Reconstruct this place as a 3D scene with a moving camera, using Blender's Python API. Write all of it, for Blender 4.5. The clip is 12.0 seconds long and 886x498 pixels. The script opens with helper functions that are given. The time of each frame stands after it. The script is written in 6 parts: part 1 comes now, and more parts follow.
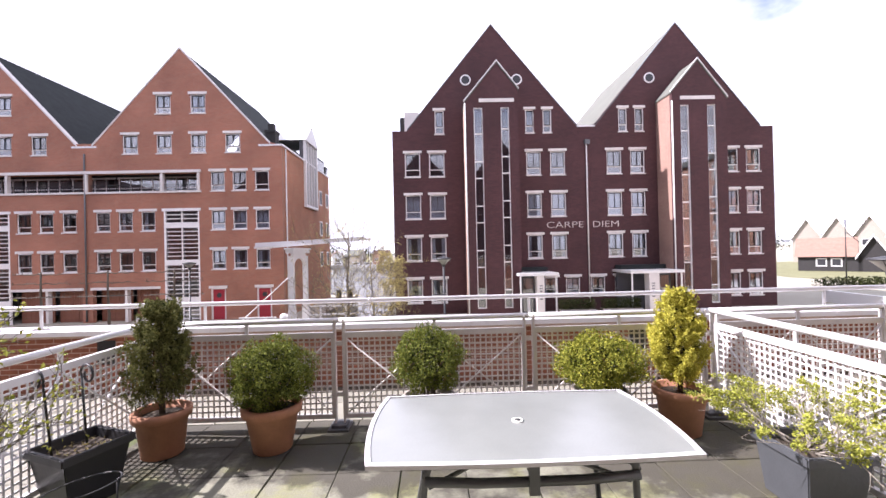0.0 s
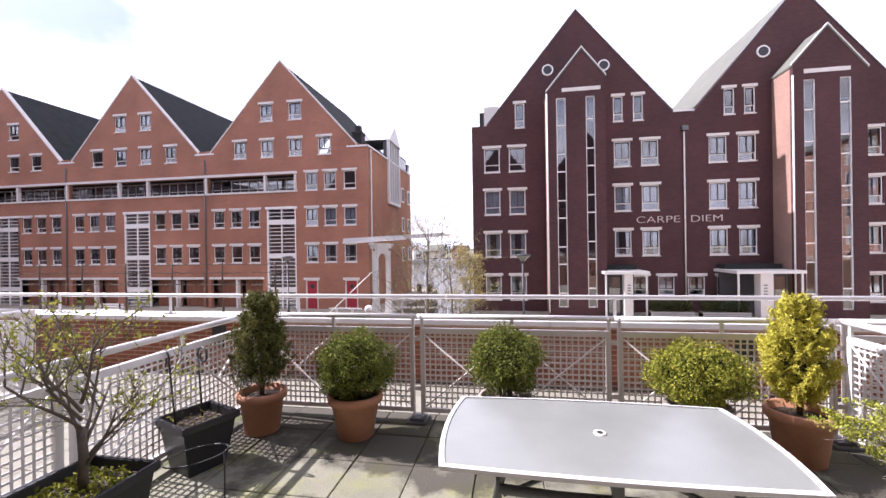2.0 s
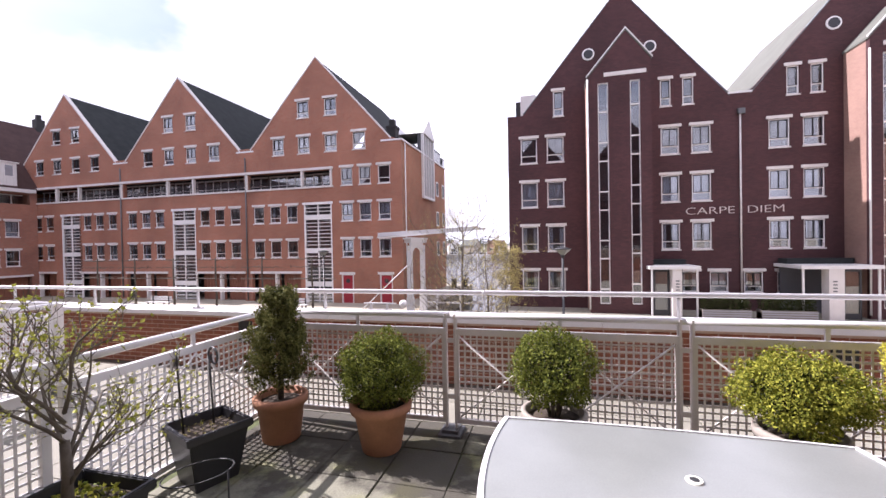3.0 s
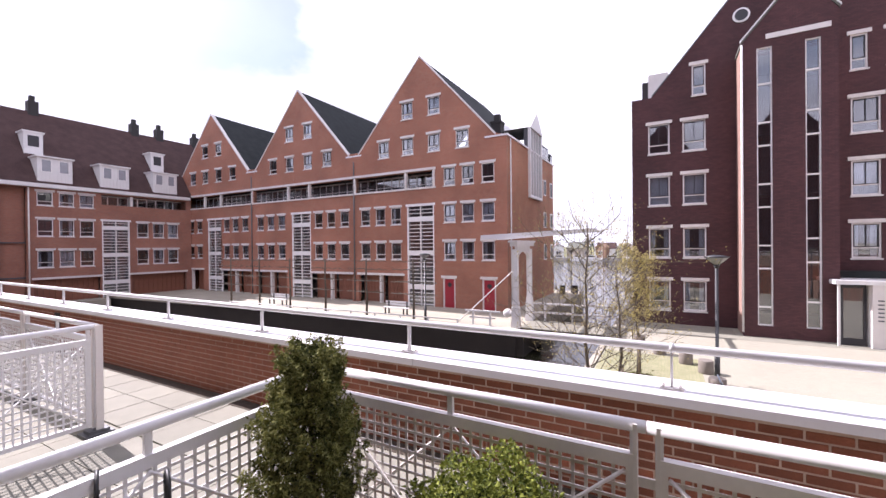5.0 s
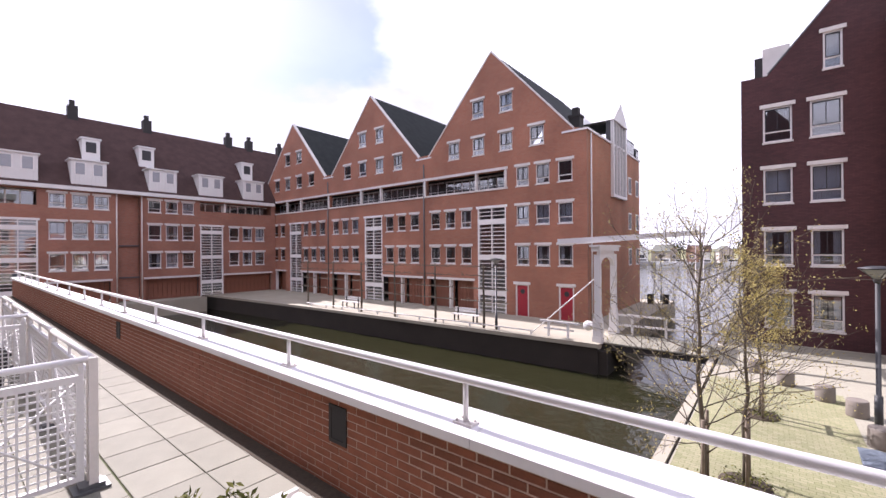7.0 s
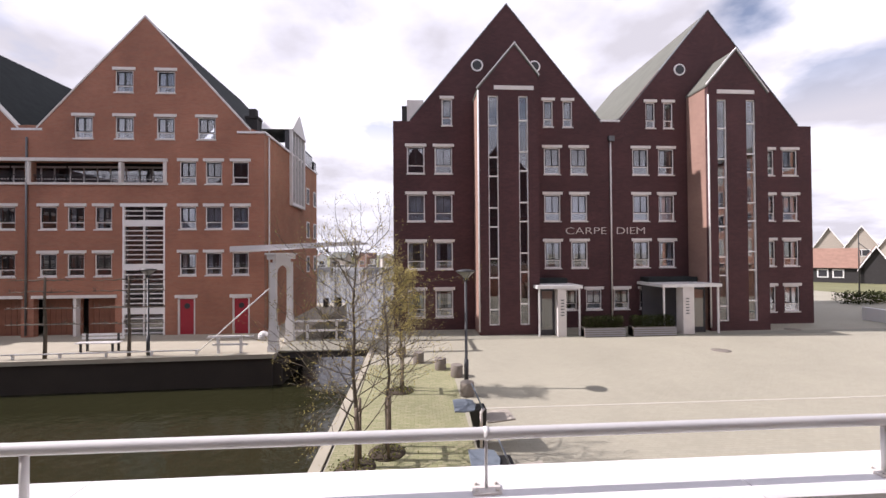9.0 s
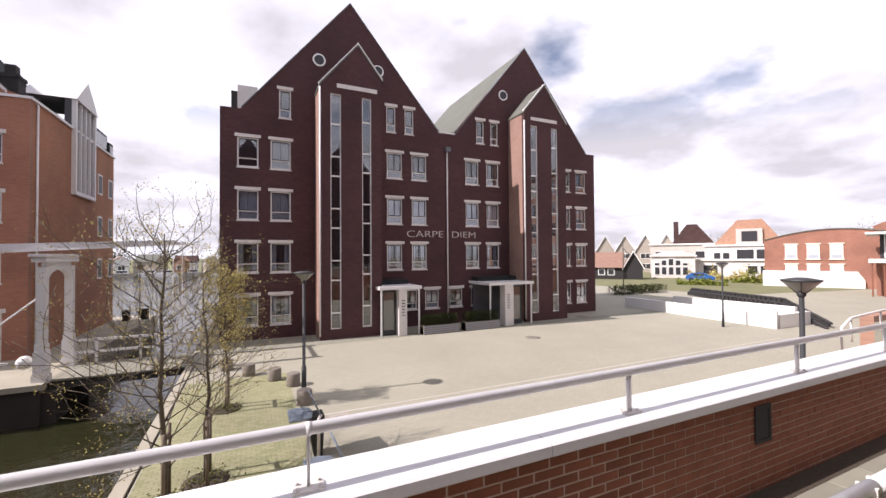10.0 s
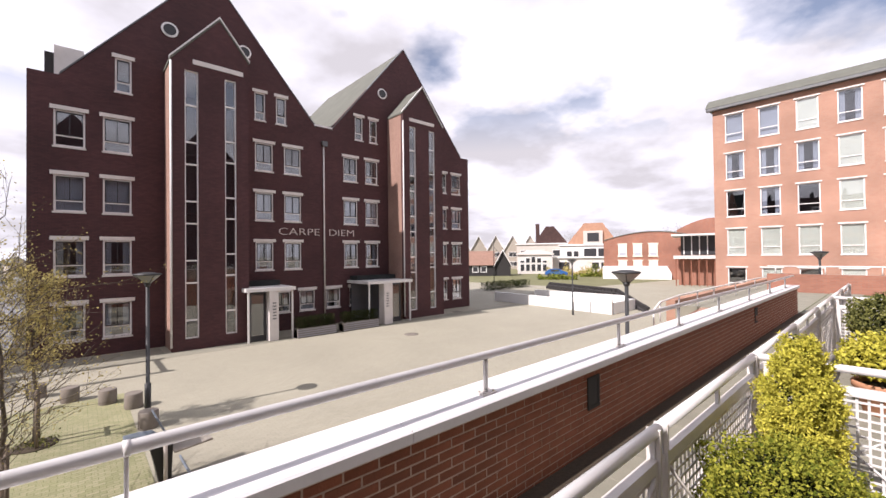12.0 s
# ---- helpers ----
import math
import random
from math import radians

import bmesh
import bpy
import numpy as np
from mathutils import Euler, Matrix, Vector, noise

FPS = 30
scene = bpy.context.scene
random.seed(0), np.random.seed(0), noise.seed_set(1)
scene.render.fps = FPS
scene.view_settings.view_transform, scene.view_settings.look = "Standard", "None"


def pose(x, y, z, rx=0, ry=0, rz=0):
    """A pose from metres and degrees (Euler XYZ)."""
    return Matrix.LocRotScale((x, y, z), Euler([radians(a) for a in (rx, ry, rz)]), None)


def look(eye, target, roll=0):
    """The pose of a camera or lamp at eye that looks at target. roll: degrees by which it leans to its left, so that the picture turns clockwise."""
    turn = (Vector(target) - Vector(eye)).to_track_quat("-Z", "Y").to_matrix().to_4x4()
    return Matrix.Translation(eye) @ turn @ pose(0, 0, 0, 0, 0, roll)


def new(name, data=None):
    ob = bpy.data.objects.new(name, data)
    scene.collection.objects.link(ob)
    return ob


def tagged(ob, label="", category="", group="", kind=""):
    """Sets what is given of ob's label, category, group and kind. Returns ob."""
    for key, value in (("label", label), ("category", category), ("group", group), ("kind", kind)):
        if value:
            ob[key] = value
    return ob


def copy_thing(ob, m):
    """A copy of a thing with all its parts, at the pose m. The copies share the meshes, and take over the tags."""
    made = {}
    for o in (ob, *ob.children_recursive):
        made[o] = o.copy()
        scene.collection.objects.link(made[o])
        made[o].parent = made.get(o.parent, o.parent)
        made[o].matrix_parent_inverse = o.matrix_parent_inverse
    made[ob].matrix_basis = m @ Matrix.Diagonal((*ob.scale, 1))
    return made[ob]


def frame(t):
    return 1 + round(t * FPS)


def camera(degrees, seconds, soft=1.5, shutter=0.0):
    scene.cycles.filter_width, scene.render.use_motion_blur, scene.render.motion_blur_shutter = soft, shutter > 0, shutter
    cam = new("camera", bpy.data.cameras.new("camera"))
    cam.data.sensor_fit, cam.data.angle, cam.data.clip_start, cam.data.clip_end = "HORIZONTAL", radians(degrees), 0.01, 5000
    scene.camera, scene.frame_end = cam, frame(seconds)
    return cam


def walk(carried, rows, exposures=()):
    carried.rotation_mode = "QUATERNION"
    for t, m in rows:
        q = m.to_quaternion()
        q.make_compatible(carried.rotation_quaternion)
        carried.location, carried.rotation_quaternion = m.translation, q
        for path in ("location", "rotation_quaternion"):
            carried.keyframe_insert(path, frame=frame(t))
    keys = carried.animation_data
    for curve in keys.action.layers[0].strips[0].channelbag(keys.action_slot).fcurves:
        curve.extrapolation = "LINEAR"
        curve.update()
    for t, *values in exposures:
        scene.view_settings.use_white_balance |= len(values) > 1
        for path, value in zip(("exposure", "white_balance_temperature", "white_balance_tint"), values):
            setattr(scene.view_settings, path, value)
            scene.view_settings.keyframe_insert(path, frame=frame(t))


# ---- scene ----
cam = camera(94.9, 12.0)
# eye, a point looked at, and the lean
PATH = [
    (0, (0.386, 0.619, 1.701), (0.434, 2.619, 1.712), -1.3),
    (0.5, (0.403, 0.611, 1.715), (0.242, 2.604, 1.719), -1.2),
    (1, (0.419, 0.615, 1.72), (0.163, 2.598, 1.724), -1.1),
    (1.5, (0.422, 0.618, 1.726), (0.124, 2.596, 1.728), -1.0),
    (2, (0.401, 0.659, 1.726), (0.063, 2.63, 1.722), -0.9),
    (2.5, (0.385, 0.78, 1.729), (-0.016, 2.739, 1.72), -1.2),
    (3, (0.305, 1.141, 1.681), (-0.201, 3.076, 1.655), -1.1),
    (5, (-0.478, 2.815, 1.784), (-1.446, 4.566, 1.773), -0.6),
    (5.5, (-0.676, 3.154, 1.828), (-1.774, 4.826, 1.815), -0.5),
    (6, (-0.862, 3.427, 1.847), (-2.119, 4.982, 1.84), -0.4),
    (6.5, (-1.101, 3.69, 1.883), (-2.414, 5.199, 1.883), -0.3),
    (8.5, (-0.843, 4.057, 1.932), (-1.232, 6.019, 1.954), -0.8),
    (9, (-0.786, 3.977, 1.962), (-0.662, 5.973, 1.987), -0.4),
    (9.5, (-0.735, 4.025, 1.904), (-0.203, 5.952, 1.939), -0.4),
    (10, (-0.701, 3.967, 1.881), (0.152, 5.776, 1.917), -0.4),
    (10.5, (-0.653, 3.939, 1.866), (0.404, 5.637, 1.9), -0.6),
    (11, (-0.634, 3.925, 1.857), (0.576, 5.517, 1.887), -0.7),
    (11.5, (-0.627, 3.921, 1.847), (0.666, 5.446, 1.875), -0.8),
    (12, (-0.601, 3.922, 1.833), (0.735, 5.41, 1.86), -0.7),
]
walk(cam, [(t, look(eye, target, lean)) for t, eye, target, lean in PATH],
     [(0, 1.27, 6000, 26), (2.0, 1.1, 6020, 27), (6.5, 1.0, 6050, 28), (8.7, 0.44, 6250, 23), (12, 0.4, 6450, 21)])


# world and sun
SUN_DIR = Vector((-0.735, 0.075, 0.672)).normalized()
world = bpy.data.worlds.new("world")
scene.world = world
world.use_nodes = True
wn, wl = world.node_tree.nodes, world.node_tree.links
wn.clear()
w_out = wn.new("ShaderNodeOutputWorld")
w_bg = wn.new("ShaderNodeBackground")
w_sky = wn.new("ShaderNodeTexSky")
w_sky.sky_type, w_sky.sun_disc = "NISHITA", False
w_sky.sun_elevation = math.asin(SUN_DIR.z)
w_sky.sun_rotation = math.atan2(SUN_DIR.x, SUN_DIR.y)
w_co = wn.new("ShaderNodeTexCoord")
w_sep = wn.new("ShaderNodeSeparateXYZ")
w_lift = wn.new("ShaderNodeMath")
w_lift.operation, w_lift.inputs[1].default_value = "ADD", 0.22
w_dx, w_dy = wn.new("ShaderNodeMath"), wn.new("ShaderNodeMath")
w_dx.operation = w_dy.operation = "DIVIDE"
w_com = wn.new("ShaderNodeCombineXYZ")
w_com.inputs[2].default_value = 4.3
w_n1 = wn.new("ShaderNodeTexNoise")
w_n1.inputs["Scale"].default_value, w_n1.inputs["Detail"].default_value = 1.15, 9
w_n1.inputs["Roughness"].default_value = 0.52
w_r1 = wn.new("ShaderNodeValToRGB")
w_r1.color_ramp.elements[0].position, w_r1.color_ramp.elements[1].position = 0.40, 0.50
w_n2 = wn.new("ShaderNodeTexNoise")
w_n2.inputs["Scale"].default_value, w_n2.inputs["Detail"].default_value = 1.9, 9
w_r2 = wn.new("ShaderNodeValToRGB")
w_r2.color_ramp.elements[0].position, w_r2.color_ramp.elements[1].position = 0.38, 0.56
w_r2.color_ramp.elements[0].color = (6.3, 6.3, 6.45, 1)
w_r1.color_ramp.elements[0].color = (0.14, 0.14, 0.14, 1)
w_r2.color_ramp.elements[1].color = (9.6, 9.8, 10.3, 1)
w_mix = wn.new("ShaderNodeMixRGB")
w_low = wn.new("ShaderNodeMapRange")
w_low.inputs[1].default_value, w_low.inputs[2].default_value = 0.24, 0.39
w_low.inputs[3].default_value, w_low.inputs[4].default_value = 1.0, 0.0
w_max = wn.new("ShaderNodeMath")
w_max.operation = "MAXIMUM"
wl.new(w_co.outputs["Generated"], w_sep.inputs[0])
wl.new(w_sep.outputs[2], w_lift.inputs[0])
wl.new(w_sep.outputs[0], w_dx.inputs[0]), wl.new(w_lift.outputs[0], w_dx.inputs[1])
wl.new(w_sep.outputs[1], w_dy.inputs[0]), wl.new(w_lift.outputs[0], w_dy.inputs[1])
wl.new(w_dx.outputs[0], w_com.inputs[0]), wl.new(w_dy.outputs[0], w_com.inputs[1])
wl.new(w_com.outputs[0], w_n1.inputs[0]), wl.new(w_com.outputs[0], w_n2.inputs[0])
wl.new(w_n1.outputs[0], w_r1.inputs[0]), wl.new(w_n2.outputs[0], w_r2.inputs[0])
wl.new(w_sep.outputs[2], w_low.inputs[0])
wl.new(w_r1.outputs[0], w_max.inputs[0]), wl.new(w_low.outputs[0], w_max.inputs[1])
wl.new(w_max.outputs[0], w_mix.inputs[0])
wl.new(w_sky.outputs[0], w_mix.inputs[1]), wl.new(w_r2.outputs[0], w_mix.inputs[2])
wl.new(w_mix.outputs[0], w_bg.inputs[0]), wl.new(w_bg.outputs[0], w_out.inputs[0])
w_bg.inputs[1].default_value = 0.088

sun = new("sun", bpy.data.lights.new("sun", "SUN"))
sun.data.energy, sun.data.angle, sun.data.color = 5.0, radians(0.5), (1.0, 0.95, 0.87)
sun.rotation_euler = (-SUN_DIR).to_track_quat("-Z", "Y").to_euler()



# ---- materials ----
def material(name, color, rough=0.7, metal=0.0, var=0.12, scale=3.0, bump=0.1, fine=40.0, dark=None, spec=0.5, rnd=0.0):
    """A surface with stains at one scale, grain at another and a fine relief."""
    m = bpy.data.materials.new(name)
    m.use_nodes = True
    n, l = m.node_tree.nodes, m.node_tree.links
    b = n["Principled BSDF"]
    b.inputs["Roughness"].default_value, b.inputs["Metallic"].default_value = rough, metal
    b.inputs["Specular IOR Level"].default_value = spec
    co = n.new("ShaderNodeTexCoord")
    big, small = n.new("ShaderNodeTexNoise"), n.new("ShaderNodeTexNoise")
    big.inputs["Scale"].default_value, big.inputs["Detail"].default_value = scale, 5
    small.inputs["Scale"].default_value, small.inputs["Detail"].default_value = fine, 3
    l.new(co.outputs["Object"], big.inputs[0]), l.new(co.outputs["Object"], small.inputs[0])
    mx = n.new("ShaderNodeMixRGB")
    dark = dark or tuple(c * (1 - 3 * var) if 3 * var < 0.8 else c * 0.25 for c in color)
    mx.inputs[1].default_value = (*dark, 1)
    mx.inputs[2].default_value = (*(min(1, c * (1 + var)) for c in color), 1)
    add = n.new("ShaderNodeMath")
    add.operation = "MULTIPLY_ADD"
    add.inputs[1].default_value = 0.4
    l.new(small.outputs[0], add.inputs[0])
    half = n.new("ShaderNodeMath")
    half.operation = "MULTIPLY"
    half.inputs[1].default_value = 0.95
    l.new(big.outputs[0], half.inputs[0]), l.new(half.outputs[0], add.inputs[2])
    l.new(add.outputs[0], mx.inputs[0])
    last = mx.outputs[0]
    if rnd:
        info = n.new("ShaderNodeObjectInfo")
        hsv = n.new("ShaderNodeHueSaturation")
        rng = n.new("ShaderNodeMapRange")
        rng.inputs[3].default_value, rng.inputs[4].default_value = 1 - rnd, 1 + rnd
        l.new(info.outputs["Random"], rng.inputs[0]), l.new(rng.outputs[0], hsv.inputs["Value"])
        l.new(last, hsv.inputs["Color"])
        last = hsv.outputs[0]
    l.new(last, b.inputs["Base Color"])
    if bump:
        bp = n.new("ShaderNodeBump")
        bp.inputs["Strength"].default_value, bp.inputs["Distance"].default_value = bump, 0.01
        l.new(small.outputs[0], bp.inputs["Height"]), l.new(bp.outputs[0], b.inputs["Normal"])
    return m


def brick_material(name, c1, c2, mortar, axis="x", stain=0.25, width=0.21, row=0.0625, joint=0.012):
    """Brickwork of real courses. axis: the way that the wall runs."""
    m = bpy.data.materials.new(name)
    m.use_nodes = True
    n, l = m.node_tree.nodes, m.node_tree.links
    b = n["Principled BSDF"]
    b.inputs["Roughness"].default_value = 0.85
    co, sep, com = n.new("ShaderNodeTexCoord"), n.new("ShaderNodeSeparateXYZ"), n.new("ShaderNodeCombineXYZ")
    l.new(co.outputs["Object"], sep.inputs[0])
    l.new(sep.outputs[0 if axis == "x" else 1], com.inputs[0])
    l.new(sep.outputs[1 if axis == "floor" else 2], com.inputs[1])
    if axis == "floor":
        l.new(sep.outputs[0], com.inputs[0])
    bt = n.new("ShaderNodeTexBrick")
    bt.inputs["Color1"].default_value, bt.inputs["Color2"].default_value = (*c1, 1), (*c2, 1)
    bt.inputs["Mortar"].default_value = (*mortar, 1)
    bt.inputs["Scale"].default_value = 1.0
    bt.inputs["Mortar Size"].default_value = joint / 2
    bt.inputs["Brick Width"].default_value, bt.inputs["Row Height"].default_value = width, row
    l.new(com.outputs[0], bt.inputs[0])
    big = n.new("ShaderNodeTexNoise")
    big.inputs["Scale"].default_value, big.inputs["Detail"].default_value = 0.35, 6
    l.new(co.outputs["Object"], big.inputs[0])
    rng = n.new("ShaderNodeMapRange")
    rng.inputs[1].default_value, rng.inputs[2].default_value = 0.3, 0.7
    rng.inputs[3].default_value, rng.inputs[4].default_value = 1 - stain, 1 + stain * 0.6
    l.new(big.outputs[0], rng.inputs[0])
    hsv = n.new("ShaderNodeHueSaturation")
    l.new(rng.outputs[0], hsv.inputs["Value"]), l.new(bt.outputs[0], hsv.inputs["Color"])
    l.new(hsv.outputs[0], b.inputs["Base Color"])
    bp = n.new("ShaderNodeBump")
    bp.inputs["Strength"].default_value, bp.inputs["Distance"].default_value = 0.4, 0.006
    bp.invert = True
    l.new(bt.outputs[1], bp.inputs["Height"]), l.new(bp.outputs[0], b.inputs["Normal"])
    return m


def glass_material(name, tint, rough=0.0, through_amount=1.0):
    m = bpy.data.materials.new(name)
    m.use_nodes = True
    n, l = m.node_tree.nodes, m.node_tree.links
    n.remove(n["Principled BSDF"])
    tr, gl, mix, fr = (n.new("ShaderNodeBsdfTransparent"), n.new("ShaderNodeBsdfGlossy"), n.new("ShaderNodeMixShader"), n.new("ShaderNodeLayerWeight"))
    tr.inputs[0].default_value = (*tint, 1)
    gl.inputs["Roughness"].default_value = rough
    fr.inputs[0].default_value = 0.5
    pw, ma = n.new("ShaderNodeMath"), n.new("ShaderNodeMath")
    pw.operation, ma.operation = "POWER", "MULTIPLY_ADD"
    pw.inputs[1].default_value, ma.inputs[1].default_value, ma.inputs[2].default_value = 3.0, 0.7, 0.15
    l.new(fr.outputs["Facing"], pw.inputs[0]), l.new(pw.outputs[0], ma.inputs[0])
    l.new(ma.outputs[0], mix.inputs[0]), l.new(tr.outputs[0], mix.inputs[1]), l.new(gl.outputs[0], mix.inputs[2])
    l.new(mix.outputs[0], n["Material Output"].inputs[0])
    return m


def leaf_material(name, c, c2, rough=0.65):
    m = bpy.data.materials.new(name)
    m.use_nodes = True
    n, l = m.node_tree.nodes, m.node_tree.links
    b = n["Principled BSDF"]
    geo, ramp = n.new("ShaderNodeNewGeometry"), n.new("ShaderNodeMixRGB")
    ramp.inputs[1].default_value, ramp.inputs[2].default_value = (*c, 1), (*c2, 1)
    l.new(geo.outputs["Random Per Island"], ramp.inputs[0])
    l.new(ramp.outputs[0], b.inputs["Base Color"])
    b.inputs["Roughness"].default_value = rough
    b.inputs["Specular IOR Level"].default_value = 0.12
    tl, mix = n.new("ShaderNodeBsdfTranslucent"), n.new("ShaderNodeMixShader")
    l.new(ramp.outputs[0], tl.inputs[0])
    mix.inputs[0].default_value = 0.18
    l.new(b.outputs[0], mix.inputs[1]), l.new(tl.outputs[0], mix.inputs[2])
    l.new(mix.outputs[0], n["Material Output"].inputs[0])
    return m


def stained_and_shaded(m, scale, colour, lo, hi, y0, y1):
    """Adds large uneven stains and a yellow-green film, running on from piece to piece; from y0 to y1, by the pots, the
    dark stain spreads and takes in their painted shade.
    """
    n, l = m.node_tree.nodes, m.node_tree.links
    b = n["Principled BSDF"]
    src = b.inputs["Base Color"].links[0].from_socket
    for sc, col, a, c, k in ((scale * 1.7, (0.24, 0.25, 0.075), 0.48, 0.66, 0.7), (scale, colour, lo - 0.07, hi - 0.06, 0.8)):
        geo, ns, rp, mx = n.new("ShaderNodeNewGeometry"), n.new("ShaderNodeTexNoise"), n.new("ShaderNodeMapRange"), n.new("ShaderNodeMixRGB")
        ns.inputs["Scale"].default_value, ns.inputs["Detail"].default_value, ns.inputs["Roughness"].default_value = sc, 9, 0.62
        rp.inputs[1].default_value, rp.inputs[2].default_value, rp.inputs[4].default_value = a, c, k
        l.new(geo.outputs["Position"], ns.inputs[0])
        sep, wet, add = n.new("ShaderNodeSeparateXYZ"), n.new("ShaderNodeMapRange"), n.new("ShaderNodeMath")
        # darkens the tiles towards the pots: soil stains and painted shade together
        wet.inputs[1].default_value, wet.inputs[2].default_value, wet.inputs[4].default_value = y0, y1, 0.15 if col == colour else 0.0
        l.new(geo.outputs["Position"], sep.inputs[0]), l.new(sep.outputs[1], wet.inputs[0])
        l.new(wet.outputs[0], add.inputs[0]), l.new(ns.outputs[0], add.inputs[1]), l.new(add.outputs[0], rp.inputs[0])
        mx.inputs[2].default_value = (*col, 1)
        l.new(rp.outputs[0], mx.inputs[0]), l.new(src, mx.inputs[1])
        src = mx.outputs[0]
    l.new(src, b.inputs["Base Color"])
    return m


M = {}
M["paint"] = material("white_paint", (0.72, 0.71, 0.70), 0.45, var=0.04, scale=1.5, bump=0.04)
M["rail"] = material("rail_paint", (0.70, 0.69, 0.68), 0.35, var=0.06, scale=4, bump=0.05)
M["coping"] = material("coping_metal", (0.74, 0.73, 0.74), 0.4, var=0.05, scale=1.2, bump=0.03)
M["galv"] = material("galvanised", (0.70, 0.66, 0.62), 0.5, 0.1, var=0.08, scale=6, bump=0.05)
M["lintel"] = material("lintel_concrete", (0.68, 0.645, 0.62), 0.8, var=0.08, scale=2)
M["frame"] = material("window_paint", (0.80, 0.78, 0.77), 0.5, var=0.04, scale=2, bump=0.0)
M["darkframe"] = material("dark_window_paint", (0.03, 0.03, 0.035), 0.5, var=0.04, bump=0.0)
M["glass"] = glass_material("window_glass", (0.91, 0.93, 0.95))
# bluish: the sky's reflection in the panes is tinted into the cloth
M["curtain"] = material("curtain_cloth", (0.42, 0.45, 0.52), 0.9, var=0.12, scale=2)
M["blind"] = material("blind_cloth", (0.78, 0.79, 0.68), 0.9, var=0.05, scale=2)
# dark wall colour stands in for the dimness of unlit rooms
M["room"] = material("unlit_room_walls", (0.10, 0.10, 0.11), 0.9, var=0.1, scale=1)
M["brick_cd"] = brick_material("brick_dark", (0.092, 0.035, 0.037), (0.065, 0.025, 0.028), (0.040, 0.021, 0.021))
M["brick_cdy"] = brick_material("brick_dark_return", (0.085, 0.030, 0.030), (0.060, 0.022, 0.024), (0.050, 0.028, 0.028), "y")
# tower side brick, paler than the front: sunlight is put into its colour
M["brick_tower_sunlit"] = brick_material("brick_tower_sunlit", (0.34, 0.205, 0.16), (0.29, 0.17, 0.135), (0.36, 0.25, 0.2), "y")
M["brick_or"] = brick_material("brick_orange", (0.39, 0.16, 0.10), (0.32, 0.128, 0.082), (0.33, 0.21, 0.15))
M["brick_ory"] = brick_material("brick_orange_return", (0.44, 0.19, 0.105), (0.36, 0.15, 0.085), (0.34, 0.23, 0.14), "y")
M["brick_rb"] = brick_material("brick_red", (0.37, 0.165, 0.11), (0.31, 0.13, 0.088), (0.28, 0.18, 0.14), "y")
M["brick_rbx"] = brick_material("brick_red_front", (0.37, 0.165, 0.11), (0.31, 0.13, 0.088), (0.28, 0.18, 0.14), "x")
M["brick_rbf"] = brick_material("brick_red_block", (0.42, 0.235, 0.165), (0.38, 0.20, 0.14), (0.38, 0.27, 0.22), "x")
M["brick_ramp"] = brick_material("brick_ramp", (0.46, 0.25, 0.17), (0.40, 0.21, 0.14), (0.40, 0.3, 0.24), "x")
M["ramp_floor"] = brick_material("brick_paving", (0.40, 0.23, 0.165), (0.34, 0.19, 0.14), (0.34, 0.26, 0.2), "floor", 0.15)
M["brick"] = material("parapet_brick", (0.23, 0.078, 0.042), 0.85, var=0.2, scale=9, bump=0.4, fine=70, rnd=0.22)
M["mortar"] = material("mortar", (0.50, 0.37, 0.29), 0.95, var=0.15, scale=8, bump=0.3)
M["tile"] = material("concrete_tile", (0.235, 0.23, 0.175), 0.85, var=0.2, scale=1.6, bump=0.5, fine=60, dark=(0.06, 0.064, 0.03), rnd=0.16)
M["tile"] = stained_and_shaded(M["tile"], 1.3, (0.03, 0.024, 0.018), 0.565, 0.64, 3.3, 4.1)
M["walktile"] = material("walkway_tile", (0.25, 0.24, 0.19), 0.85, var=0.14, scale=2.5, bump=0.25, fine=80, rnd=0.08)
M["moss"] = material("mossy_joint", (0.085, 0.10, 0.035), 0.95, var=0.2, scale=12, bump=0.4)
M["plaza"] = brick_material("plaza_clinker", (0.345, 0.325, 0.255), (0.315, 0.30, 0.235), (0.26, 0.24, 0.185), "floor", 0.07, 0.2, 0.1, 0.008)
M["plaza_light"] = material("white_strip", (0.46, 0.43, 0.37), 0.8, var=0.1)
M["mossy"] = brick_material("mossy_paving", (0.33, 0.31, 0.19), (0.25, 0.25, 0.13), (0.15, 0.17, 0.07), "floor", 0.25, 0.2, 0.1, 0.012)
M["quay"] = material("quay_concrete", (0.36, 0.33, 0.26), 0.85, var=0.1, scale=0.8)
M["quaywall"] = material("quay_wall", (0.035, 0.028, 0.022), 0.9, var=0.2, scale=0.8, bump=0.3)
M["terracotta"] = material("terracotta", (0.50, 0.245, 0.14), 0.8, var=0.14, scale=6, bump=0.15)
M["blackpot"] = material("black_plastic", (0.018, 0.018, 0.02), 0.45, var=0.1, scale=8)
M["soil"] = material("soil", (0.06, 0.045, 0.03), 0.95, var=0.2, scale=20, bump=0.6)
M["lampsteel"] = material("lamp_steel", (0.05, 0.052, 0.055), 0.5, 0.3, var=0.1)
M["iron"] = material("black_iron", (0.02, 0.02, 0.02), 0.5, var=0.1)
M["grayiron"] = material("grey_steel", (0.13, 0.135, 0.14), 0.45, 0.4, var=0.1)
M["greypot"] = material("grey_plastic", (0.07, 0.075, 0.08), 0.5, var=0.1, scale=6)
